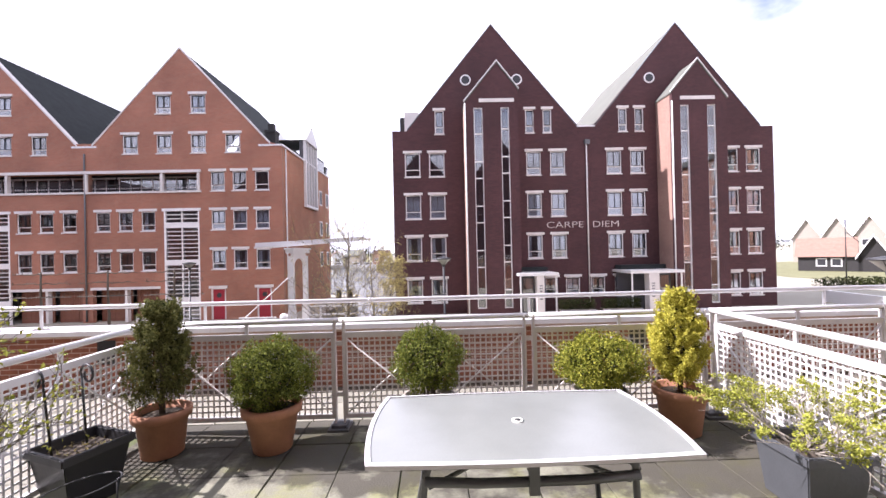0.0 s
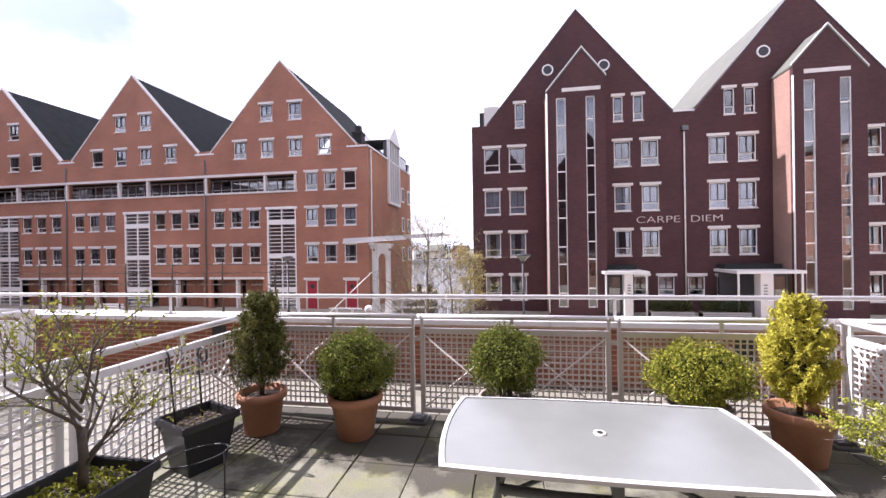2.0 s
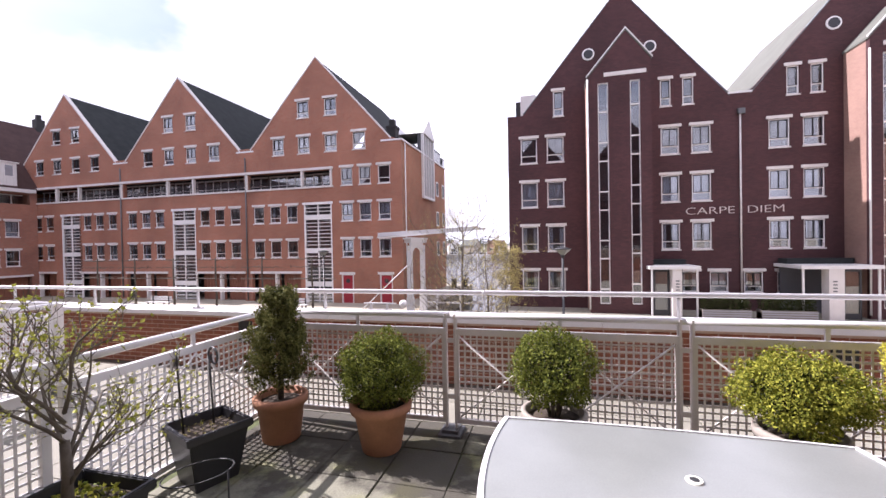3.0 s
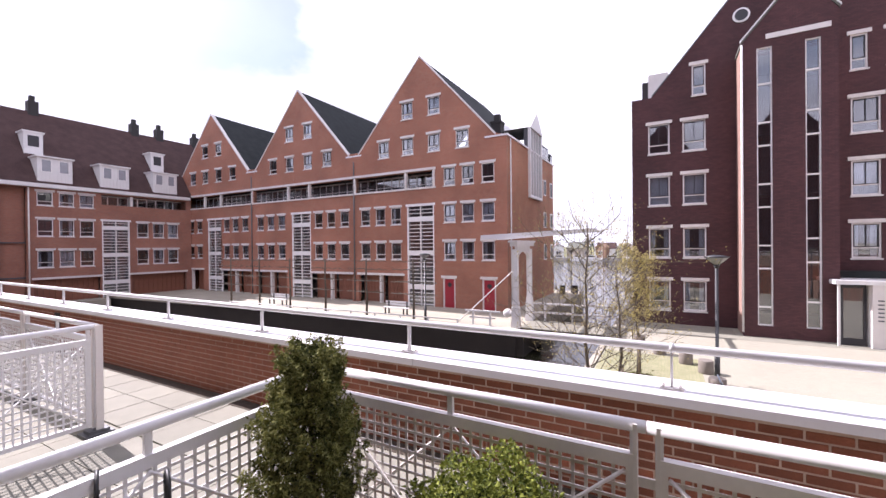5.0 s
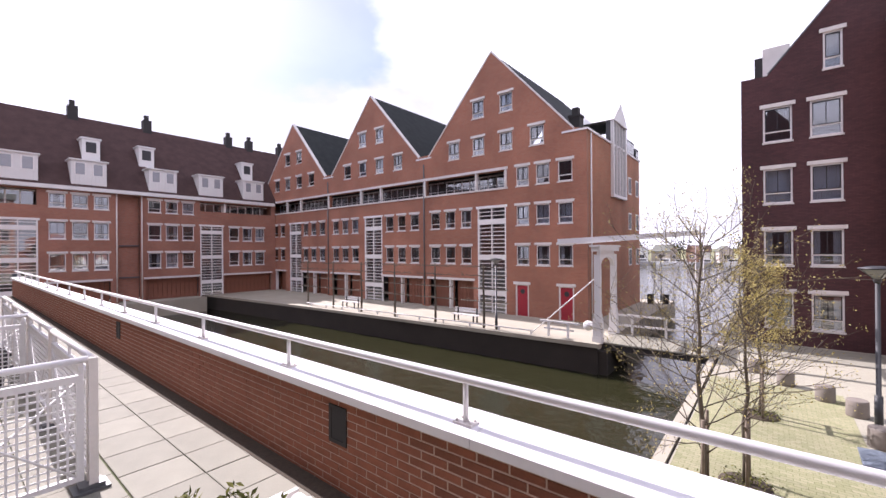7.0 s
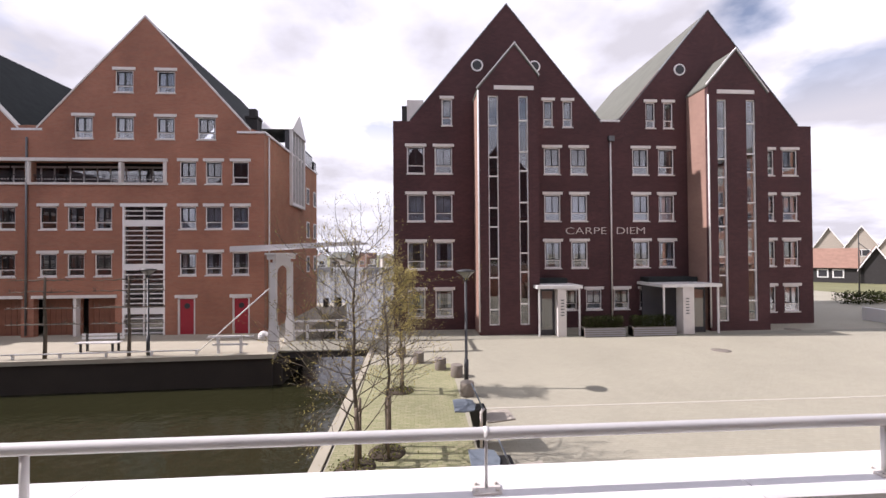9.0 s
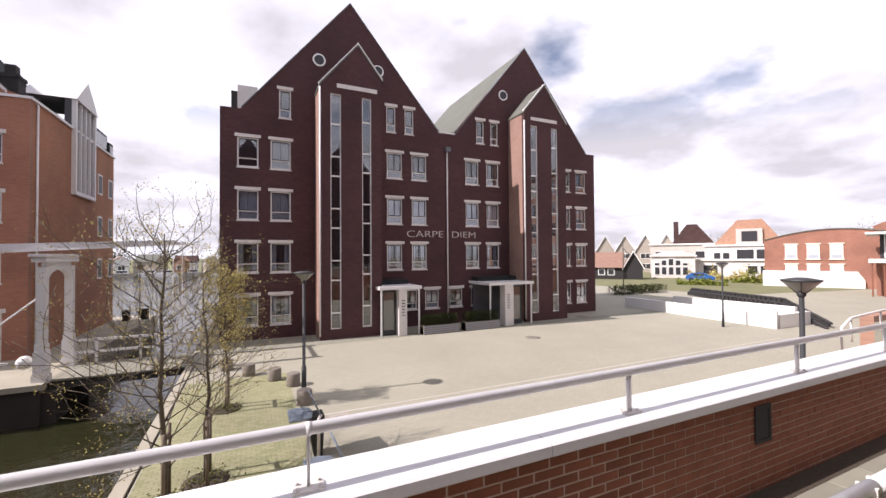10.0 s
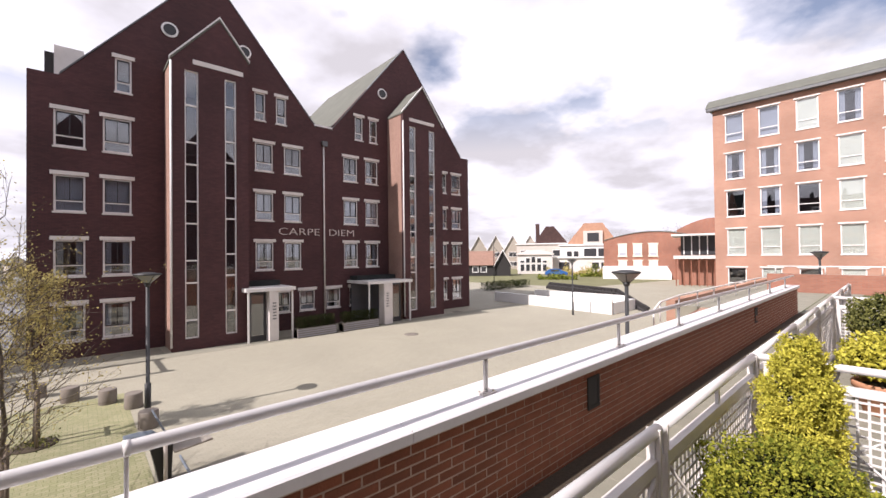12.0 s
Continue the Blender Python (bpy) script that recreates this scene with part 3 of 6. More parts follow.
def add_window(parent, x, z, w, h, kind="sash", lintel=0.115, cover=None, th=0.17, turn=None):
    """A window part with its sub-parts; x, z: lower left corner of its opening, in the wall's plane."""
    ms = window_meshes(w, h, kind)
    win = share("window", ms["frame"], parent, (x, 0, z))
    for k in ("pane", "sash", "sill"):
        if k in ms:
            share(k, ms[k], win)
    if lintel:
        key = (round(w, 2), round(h, 2), lintel, th)
        if key not in lintel_cache:
            lintel_cache[key] = mesh_of("lintel", B((-lintel, w + lintel, -0.05, 0.06, h, h + th)), "lintel")
        share("lintel", lintel_cache[key], win)
    if cover:
        share({"net": "net_curtain"}.get(cover, cover), ms[cover], win)
    return win


COVERS = [None, "curtains", "net", None, "curtains", "blind"]

# the dark brick twin-gabled house
cd = empty("brick_house", 10.82, 27.82, GROUND, "dark red brick apartment house with two steep gables and stair towers", "apartment building")
cd.scale = (1.006, 1, 1)
G = -GROUND
CDX = 10.65


def L(x):
    return x - CDX


holes, wins = [], []
for k, (xa, w) in enumerate(((-1.48, 1.02), (0.13, 1.03), (6.64, 0.98), (8.25, 1.0), (12.07, 1.0), (13.68, 0.98), (20.12, 0.95), (21.62, 0.98))):
    for r in range(4):
        top = 8.28 - 2.81 * r
        h = 1.58
        if r == 3 and k in (2, 3, 4, 5):
            continue
        holes.append((xa, xa + w, top - h, top))
        wins.append((xa, top - h, w, h, "sash" if r < 3 else "casement", COVERS[(k * 5 + r * 7) % 5]))
for xa, w in ((0.56, 0.61), (6.63, 0.58), (7.81, 0.58), (12.93, 0.59), (14.04, 0.6)):
    holes.append((xa, xa + w, 9.55, 11.12))
    wins.append((xa, 9.55, w, 1.57, "sash", None))
for i, xa in enumerate((7.62, 9.12, 10.82, 12.42)):
    holes.append((xa, xa + 0.95, -1.42, -0.22))
    wins.append((xa, -1.42, 0.95, 1.2, "sash", ("curtains", "net", "curtains", None)[i]))
profile = [(-2.28, 9.78), (-1.3, 9.78), (4.44, 16.85), (10.2, 9.95), (11.2, 9.95), (16.95, 16.85), (22.65, 9.78), (23.52, 9.78)]
bm = wall_with_holes(bmesh.new(), [(L(x), z + G) for x, z in profile], [(L(a), L(b), c + G, d + G) for a, b, c, d in holes], 0, 0, 0.3)
part("wall", bm, "brick_cd", cd, "dark red brickwork")
bm = B((L(-2.28), L(-1.98), 0.3, 12, 0, 9.78 + G), (L(23.22), L(23.52), 0.3, 12, 0, 9.78 + G), (L(-1.98), L(23.22), 11.7, 12, 0, 9.78 + G))
prism(bm, [(L(-1.3), 9.8 + G), (L(10.2), 9.8 + G), (L(4.44), 16.7 + G)], 11.7, 12)
prism(bm, [(L(11.2), 9.8 + G), (L(22.65), 9.8 + G), (L(16.95), 16.7 + G)], 11.7, 12)
part("side_wall", bm, "brick_cdy", cd, "dark red brickwork")
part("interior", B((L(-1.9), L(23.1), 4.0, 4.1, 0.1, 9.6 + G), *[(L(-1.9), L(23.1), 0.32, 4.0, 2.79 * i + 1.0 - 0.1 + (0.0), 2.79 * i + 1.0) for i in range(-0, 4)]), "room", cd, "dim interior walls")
for w in wins:
    ww = add_window(cd, L(w[0]), w[1] + G, *w[2:5], cover=w[5])
for x0, xa, x1 in ((-1.3, 4.44, 10.2), (11.2, 16.95, 22.65)):
    for xe in (x0, x1):
        s = 1 if xe > xa else -1
        bm = bmesh.new()
        e1, e2 = (L(xa), 16.72 + G), (L(xe), 9.82 + G)
        prism(bm, [e1, e2, (e2[0], e2[1] + 0.12), (e1[0], e1[1] + 0.12)], 0.3, 12.2)
        part("roof", bm, "tile_light", cd, "grey tiled roof slope")
    for xe in (x0, x1):
        bm = bmesh.new()
        prism(bm, [(L(xa), 16.85 + G), (L(xe), 9.8 + G), (L(xe), 9.88 + G), (L(xa), 16.93 + G)], -0.03, 0.33)
        part("verge", bm, "grayiron", cd, "grey verge trim")
part("valley_gutter", B((L(10.1), L(11.3), -0.04, 12, 9.9 + G, 10.0 + G)), "coping", cd, "light metal valley gutter")
part("drainpipe", tube(bmesh.new(), [(L(10.68), -0.07, 9.0 + G), (L(10.68), -0.07, 0.4)], 0.05, 8), "galv", cd, "grey metal drainpipe")
part("rain_hopper", B((L(10.55), L(10.89), -0.2, 0, 8.7 + G, 9.0 + G)), "grayiron", cd)
part("vent_grille", B((L(-1.78), L(-1.48), 0.5, 1.6, 9.7 + G, 10.85 + G)), "blackwood", cd)
part("roof_box", B((L(-1.48), L(-0.5), 0.45, 1.7, 9.7 + G, 11.2 + G)), "lintel", cd)
for x in (2.67, 6.1, 15.08):
    bm = bmesh.new()
    bmesh.ops.create_cone(bm, cap_ends=True, segments=24, radius1=0.36, radius2=0.36, depth=0.06, matrix=pose(L(x), -0.02, 13.15 + G, 90))
    rw = part("round_window", bm, "frame", cd, "small round window")
    bm = bmesh.new()
    bmesh.ops.create_cone(bm, cap_ends=True, segments=24, radius1=0.27, radius2=0.27, depth=0.04, matrix=pose(L(x), -0.05, 13.15 + G, 90))
    part("pane", bm, "darkframe", rw)

# stair towers
for x0, x1, xm, zl, zr in ((2.45, 5.75, 4.46, 11.0, 11.75), (15.5, 19.0, 17.18, 11.45, 11.05)):
    D = -1.85
    strips = [(x0 + 0.53, x0 + 1.09), ((4.67, 5.19) if x0 < 10 else (17.75, 18.3))]
    hh = [(a, b, -1.95, 10.66) for a, b in strips]
    tw = share("stair_tower", mesh_of("stair_tower", wall_with_holes(bmesh.new(), [(L(x0), zl + G), (L(xm), 13.45 + G), (L(x1), zr + G)], [(L(a), L(b), c + G, d + G) for a, b, c, d in hh], 0, D, D + 0.25), "brick_cd"), cd)
    # both sides take the paler brick with the sun painted in
    part("side_wall", B((L(x0), L(x0) + 0.25, D + 0.25, 0, 0, zl + G), (L(x1) - 0.25, L(x1), D + 0.25, 0, 0, zr + G)), "brick_tower_sunlit", tw)
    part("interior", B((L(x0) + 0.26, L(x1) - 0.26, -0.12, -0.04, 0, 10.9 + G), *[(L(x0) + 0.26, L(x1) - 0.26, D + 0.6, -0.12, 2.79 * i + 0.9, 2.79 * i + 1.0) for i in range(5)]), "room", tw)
    for s, xe, ze in ((-1, x0, zl), (1, x1, zr)):
        bm = bmesh.new()
        prism(bm, [(L(xm), 13.45 + G), (L(xe) + s * 0.05, ze - 0.05 + G), (L(xe) + s * 0.05, ze + 0.06 + G), (L(xm), 13.56 + G)], D - 0.03, 2.2)
        part("roof", bm, "tile_light", tw)
        bm = bmesh.new()
        prism(bm, [(L(xm), 13.56 + G), (L(xe) + s * 0.08, ze + 0.03 + G), (L(xe) + s * 0.08, ze + 0.12 + G), (L(xm), 13.65 + G)], D - 0.06, D + 0.06)
        part("verge", bm, "paint", tw)
    part("corner_pipe", tube(bmesh.new(), [(L(x0) - 0.02, D - 0.03, 10.9 + G), (L(x0) - 0.02, D - 0.03, 0.2)], 0.045, 8), "paint", tw)
    part("stone_band", B((L(xm) - 1.15, L(xm) + 1.05, D - 0.04, D + 0.02, 10.98 + G, 11.2 + G)), "lintel", tw)
    for j, (a, b) in enumerate(strips):
        w = b - a
        fr = B((0, 0.05, 0.0, 0.12, 0, 12.61), (w - 0.05, w, 0.0, 0.12, 0, 12.61), (0.05, w - 0.05, 0.0, 0.12, 12.56, 12.61), (0.05, w - 0.05, 0.0, 0.12, 0, 0.05), (-0.06, w + 0.06, -0.05, 0.0, -0.06, 0.0))
        zs = [0]
        for i in range(1, 10):
            zs.append(i * 1.395 - (0.55 if i % 2 else 0.2) + (0.3 if j else 0))
        zs = [z for z in zs if z < 12] + [12.61]
        for z in zs[1:-1]:
            box(fr, 0.05, w - 0.05, 0.0, 0.12, z - 0.035, z + 0.035)
        tall = share("tall_window", mesh_of("tall_window", fr, "frame"), tw, (L(a), D + 0.06, -1.95 + G))
        for za, zb in zip(zs, zs[1:]):
            pane = share("pane", mesh_of("pane", B((0.04, w - 0.04, 0.06, 0.07, za + 0.03, zb - 0.03)), "glass"), cd, (L(a), D + 0.06, -1.95 + G))

# entrances and planters of the dark house
for x0, x1 in ((5.5, 7.75), (12.35, 15.5)):
    flip = x0 > 10
    en = share("entrance", mesh_of("entrance", B((L(x0) - 0.1, L(x1) + 0.1, -2.6, 0, 2.55, 2.72)), "paint"), cd, (0, 0, 0), "white entrance porch")
    px = L(6.52) if not flip else L(13.42)
    # duller lintel colour stands in for the shade on the pillar
    part("pillar", B((px, px + (0.62 if flip else 0.45), -2.55, -1.95, 0, 2.55)), "lintel", en)
    for sx in (L(x0), L(x1) - 0.08):
        part("side_post", B((sx, sx + 0.08, -2.5, -2.42, 0, 2.55)), "paint", en)
    dx = L(5.68) if not flip else px + 0.78
    door = part("door", B((dx, dx + 0.09, -2.1, -2.02, 0, 2.5), (dx + 0.7, dx + 0.79, -2.1, -2.02, 0, 2.5), (dx + 0.09, dx + 0.7, -2.1, -2.02, 2.38, 2.5), (dx + 0.09, dx + 0.7, -2.1, -2.02, 0, 0.3)), "darkframe", en)
    part("pane", B((dx + 0.09, dx + 0.7, -2.07, -2.05, 0.3, 2.38)), "glass", door)
    # the porch's inner shade is painted with the dark room colour
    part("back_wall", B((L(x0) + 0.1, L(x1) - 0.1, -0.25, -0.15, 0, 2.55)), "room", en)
    part("dark_band", B((L(x0) + 0.1, L(x1) - 0.1, -0.9, -0.02, 2.72, 3.0)), "tile_dark", en)
    for i in range(6):
        part("writing", B((px + 0.15, px + 0.33, -2.56, -2.55, 1.1 + i * 0.16, 1.16 + i * 0.16)), "grayiron", en, "unreadable lines of text")
rng = np.random.default_rng(3)
for x0, x1 in ((7.95, 10.15), (10.6, 12.95)):
    p = empty("planter", (x0 + x1) / 2, 25.2, GROUND, "long grey stone planter with a low clipped hedge", "planter", "planters before the house")
    h = (x1 - x0) / 2
    part("trough", B((-h, h, -0.3, -0.24, 0, 0.5), (-h, h, 0.24, 0.3, 0, 0.5), (-h, -h + 0.06, -0.24, 0.24, 0, 0.5), (h - 0.06, h, -0.24, 0.24, 0, 0.5), (-h, h, -0.24, 0.24, 0, 0.4)), "darkstone", p)
    for k in range(4):
        part("rib", B((-h, h, -0.325, -0.3, 0.05 + k * 0.115, 0.115 + k * 0.115)), "greyrib", p)
    pts = rng.uniform((-h + 0.02, -0.28, 0.4), (h - 0.02, 0.28, 1.08), (3000, 3))
    # hedge in the darkened leaf colour, shade included
    part("hedge", leaves(bmesh.new(), rng, pts, 0.07), "leaf_hedge_shaded", p)

# name on the facade
for word, x, s in (("CARPE", 7.86, 2.53), ("DIEM", 10.96, 1.8)):
    cu = bpy.data.curves.new("letters", "FONT")
    cu.body, cu.size, cu.extrude, cu.offset = word, 0.6, 0.02, -0.011
    tmp = new("letters_tmp", cu)
    bpy.context.view_layer.update()
    me = bpy.data.meshes.new_from_object(tmp.evaluated_get(bpy.context.evaluated_depsgraph_get()))
    bpy.data.objects.remove(tmp)
    wx = max(v.co.x for v in me.vertices)
    me.transform(Matrix.Diagonal((s / wx, 1, 1, 1)))
    me.transform(pose(0, 0, 0, 90))
    me.materials.clear()
    me.materials.append(M["letter"])
    share("facade_letters", me, cd, (L(x), -0.03, 3.1 + G), "metal letters reading " + word)

# the orange brick house with three gables
og = empty("brick_house", -9.55, 27.85, GROUND, "orange brick quayside house with three steep gables", "apartment building")


def O(x):
    return x + 9.5


apex = [-16.05, -28.6, -41.2]
pts = []
for a in reversed(apex):
    pts += [(a - 5.6, 9.28), (a, 15.5), (a + 5.6, 9.28)]
profile = [(-48, 9.28)] + pts + [(-9.5, 9.0)]
holes, wins, lattices, doors = [], [], [], []
for gi, a in enumerate(apex):
    for dx, zt in ((-1.65, 12.46), (0.62, 12.46), (-3.82, 9.83), (-1.63, 9.83), (0.6, 9.83), (2.85, 9.83)):
        holes.append((a + dx, a + dx + 1.0, zt - 1.25, zt))
        wins.append((a + dx, zt - 1.25, 1.0, 1.25, "sash", COVERS[(gi + int(dx * 3)) % 5]))
    bays = [1.86, 3.28, 4.76]
    for bx in bays + [-5.62, -4.16, -2.7]:
        for zt in (4.76, 2.14):
            holes.append((a + bx, a + bx + 0.92, zt - 1.28, zt))
            wins.append((a + bx, zt - 1.28, 0.92, 1.28, "sash", COVERS[int(bx * 7 + zt * 3 + gi) % 5]))
    if gi == 0:
        for bx in bays:
            holes.append((a + bx, a + bx + 0.92, 6.05, 7.33))
            wins.append((a + bx, 6.05, 0.92, 1.28, "sash", None))
        for dx in (1.75, 4.75):
            holes.append((a + dx, a + dx + 0.98, GROUND, -0.42))
            doors.append(a + dx)
    lx = a - (1.22, 0.9, 0.75)[gi]
    holes.append((lx, lx + 2.3, GROUND, 4.75))
    lattices.append(lx)
    # long gallery openings
    x1 = a + (1.15 if gi == 0 else 6.15)
    x0 = a - 6.05
    holes.append((x0, x1, 6.1, 7.25))
    holes.append((a - 5.9, a - 1.6, GROUND, -0.35))
    if gi:
        holes.append((a + 1.4, a + 6.0, GROUND, -0.35))
bm = wall_with_holes(bmesh.new(), [(O(x), z + G) for x, z in profile], [(O(a), O(b), c + G, d + G) for a, b, c, d in holes], 0, 0, 0.3)
part("wall", bm, "brick_or", og, "orange brickwork")
bm = bmesh.new()
box(bm, O(-9.8), O(-9.5), 0.3, 12.1, 0, 8.95 + G)
box(bm, O(-48), O(-9.8), 11.8, 12.1, 0, 9 + G)
box(bm, O(-48), O(-47.7), 0.3, 11.8, 0, 9 + G)
part("side_wall", bm, "brick_ory", og, "orange brickwork")
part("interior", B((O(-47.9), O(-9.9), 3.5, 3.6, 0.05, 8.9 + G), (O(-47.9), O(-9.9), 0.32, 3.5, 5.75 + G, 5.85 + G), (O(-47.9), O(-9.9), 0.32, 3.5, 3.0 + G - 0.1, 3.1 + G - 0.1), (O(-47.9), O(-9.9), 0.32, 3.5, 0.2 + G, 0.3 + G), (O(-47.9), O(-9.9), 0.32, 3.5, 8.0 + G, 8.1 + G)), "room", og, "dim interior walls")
for w in wins:
    add_window(og, O(w[0]), w[1] + G, *w[2:5], cover=w[5])
for a in apex:
    for xe in (a - 5.8, a + 5.8):
        bm = bmesh.new()
        prism(bm, [(O(a), 15.4 + G), (O(xe), 9.0 + G), (O(xe), 9.12 + G), (O(a), 15.52 + G)], 0.28, 12.3)
        part("roof", bm, "tile_dark", og, "dark tiled roof slope")
        bm = bmesh.new()
        prism(bm, [(O(a), 15.5 + G), (O(xe), 9.08 + G), (O(xe), 9.2 + G), (O(a), 15.62 + G)], -0.04, 0.3)
        part("verge", bm, "lintel", og, "pale stone coping")
    part("valley_flashing", B((O(a - 7.1), O(a - 5.5), -0.03, 1.2, 9.0 + G, 9.12 + G)), "coping", og)
part("roof_edge", B((O(-11.0), O(-9.4), -0.06, 12.1, 8.95 + G, 9.07 + G)), "coping", og)
bm = bmesh.new()
prism(bm, [(O(-13.5), 9.1 + G), (O(-9.5), 9.1 + G), (O(-12.5), 11.0 + G)], 2.0, 12)
part("end_roof", bm, "tile_dark", og, "dark tiled roof slope")
part("gallery_band", B((O(-48), O(-14.8), -0.12, 0.0, 7.28 + G, 7.46 + G)), "lintel", og, "pale concrete band")
part("gallery_sill", B((O(-48), O(-14.8), -0.08, 0.0, 5.97 + G, 6.1 + G)), "lintel", og, "pale concrete band")
for x in (-14.95, -17.35, -22.2, -27.3, -29.9, -34.8, -39.7, -42.4, -47.4):
    part("gallery_column", B((O(x) - 0.08, O(x) + 0.08, -0.1, 0.15, 6.1 + G, 7.25 + G)), "lintel", og)
gal = mesh_of("gallery_window", B(*[(0.1 + i * 0.75, 0.16 + i * 0.75, 1.2, 1.26, 0.0, 1.1) for i in range(4)], (0, 3, 1.2, 1.26, 1.05, 1.17), (0, 3, 1.2, 1.26, 0.38, 0.44)), "frame")
gal_pane = mesh_of("gallery_pane", B((0, 3, 1.22, 1.24, 0.0, 1.05)), "glass")
for i in range(10):
    gw = share("gallery_window", gal, og, (O(-14.9 - 3.13 * (i + 1)), 0, 6.1 + G))
    share("pane", gal_pane, gw)
for i in range(11):
    if i:
        share("gallery_rail", mesh_of("gallery_rail", B(*[(0.15 * k, 0.15 * k + 0.02, 0.12, 0.14, 0, 0.42) for k in range(20)], (0, 3, 0.11, 0.15, 0.42, 0.46)), "darkframe") if i == 1 else bpy.data.meshes["gallery_rail"], og, (O(-14.9 - 3.13 * i), 0, 6.1 + G))


def lattice(parent, x, w, z0, z1, y=0.0):
    slat_me = {}
    bm = B((0, 0.1, y, y + 0.12, 0, z1 - z0), (w - 0.1, w, y, y + 0.12, 0, z1 - z0), (w / 2 - 0.03, w / 2 + 0.03, y, y + 0.1, 0, z1 - z0), (-0.1, w + 0.1, y - 0.05, y + 0.12, z1 - z0, z1 - z0 + 0.18))
    k = 0
    z = 0.1
    slats = []
    while z < z1 - z0 - 0.05:
        t = 0.36 if k % 8 == 4 else 0.05
        slats.append((z, t))
        z += t + 0.22
        k += 1
    p = share("stair_screen", mesh_of("stair_screen", bm, "frame"), parent, (x, 0, z0), "white louvred screen before the stairs")
    for z, t in slats:
        if t not in slat_me:
            slat_me[t] = mesh_of("slat", B((0.1, w - 0.1, y + 0.01, y + 0.1, 0, t)), "frame")
        share("slat", slat_me[t], p, (0, 0, z))
    share("pane", mesh_of("pane", B((0.1, w - 0.1, y + 0.15, y + 0.16, 0, z1 - z0)), "glass"), p)


for lx in lattices:
    lattice(og, O(lx), 2.3, 0.0, 4.75 + G)
for dx in doors:
    d = share("door", mesh_of("door", B((0.1, 0.88, 0.1, 0.15, 0, 2.0)), "reddoor"), og, (O(dx), 0, 0), "dark red door")
    part("door_frame", B((0, 0.1, 0.04, 0.16, 0, 2.06), (0.88, 0.98, 0.04, 0.16, 0, 2.06), (0.1, 0.88, 0.04, 0.16, 2.0, 2.06), (-0.12, 1.1, -0.05, 0.05, 2.06, 2.24)), "lintel", d)
    bm = bmesh.new()
    bmesh.ops.create_cone(bm, cap_ends=True, segments=16, radius1=0.16, radius2=0.16, depth=0.02, matrix=pose(0.49, 0.09, 1.6, 90))
    part("door_window", bm, "darkframe", d)
for a in apex:
    for x0, w in ((a - 5.9, 4.3), (a + 1.4, 4.6)):
        if a == apex[0] and x0 > a:
            continue
        p = share("passage_beam", mesh_of("passage_beam", B((-0.1, w + 0.1, -0.06, 0.05, 2.13, 2.3), (w / 2 - 0.08, w / 2 + 0.08, 0.0, 0.3, 0, 2.13)), "lintel"), og, (O(x0), 0, 0))
        board = mesh_of("garage_board", B((0, (w - 0.2) / 14 - 0.02, 0.6, 0.66, 0, 2.1)), "garage")
        for i in range(14):
            if i != 7:
                share("garage_board", board, p, (O(x0) * 0 + 0.1 + i * (w - 0.2) / 14, 0, 0), "brown timber board")
for a in (-22.3, -34.9):
    part("drainpipe", tube(bmesh.new(), [(O(a), -0.07, 8.6 + G), (O(a), -0.07, 0.1)], 0.05, 8), "grayiron", og)
# end facade details
part("chimney", B((O(-11.2), O(-10.5), 1.6, 2.3, 8.9 + G, 10.5 + G), (O(-11.05), O(-10.65), 1.75, 2.15, 10.5 + G, 11.0 + G), (O(-11.25), O(-10.45), 1.55, 2.35, 10.35 + G, 10.5 + G)), "blackwood", og, "black chimney")
bay = share("gabled_bay", mesh_of("gabled_bay", B((O(-9.5), O(-9.3), 4.6, 4.8, 5.4 + G, 10.6 + G), (O(-9.5), O(-9.3), 7.6, 7.8, 5.4 + G, 10.6 + G), (O(-9.5), O(-9.3), 4.8, 7.6, 5.4 + G, 5.6 + G)), "paint"), og, (0, 0, 0), "white gabled bay window")
bm = bmesh.new()
prism(bm, [(4.5, 10.6 + G), (7.9, 10.6 + G), (6.2, 12.1 + G)], O(-11.5), O(-9.25), "x")
part("gable", bm, "paint", bay)
part("pane", B((O(-9.44), O(-9.42), 4.8, 7.6, 5.6 + G, 10.6 + G)), "glass", bay)
part("mullion", B(*[(O(-9.5), O(-9.32), 4.8 + i * 0.7 - 0.04, 4.8 + i * 0.7 + 0.04, 5.6 + G, 10.6 + G) for i in (1, 2, 3)]), "paint", bay)
part("backing", B((O(-9.8), O(-9.5), 4.6, 7.8, 8.95 + G, 10.6 + G)), "room", bay)
for y0, y1, z0, z1 in ((8.3, 10.8, 8.9, 10.2), (11.2, 12.1, 8.5, 9.9)):
    d = share("dormer", mesh_of("dormer", B((O(-11.5), O(-9.55), y0, y1, z0 + G, z1 + G)), "tile_dark"), og, (0, 0, 0), "dark dormer window")
    part("pane", B((O(-9.54), O(-9.53), y0 + 0.15, y1 - 0.15, z0 + 0.3 + G, z1 - 0.15 + G)), "glass", d)
part("drainpipe", tube(bmesh.new(), [(O(-9.44), 0.6, 8.9 + G), (O(-9.44), 0.6, 0.1)], 0.05, 8), "paint", og)
for y in (8.8, 10.9):
    for z in (6.0, 3.3, 0.6):
        w = share("side_window", mesh_of("side_window", B((O(-9.52), O(-9.46), y, y + 0.8, z + G, z + 1.3 + G)), "frame"), og)
        part("pane", B((O(-9.46), O(-9.45), y + 0.1, y + 0.7, z + 0.1 + G, z + 1.2 + G)), "darkframe", w)

# the long brick house at the end of the canal
LBX = -45.0
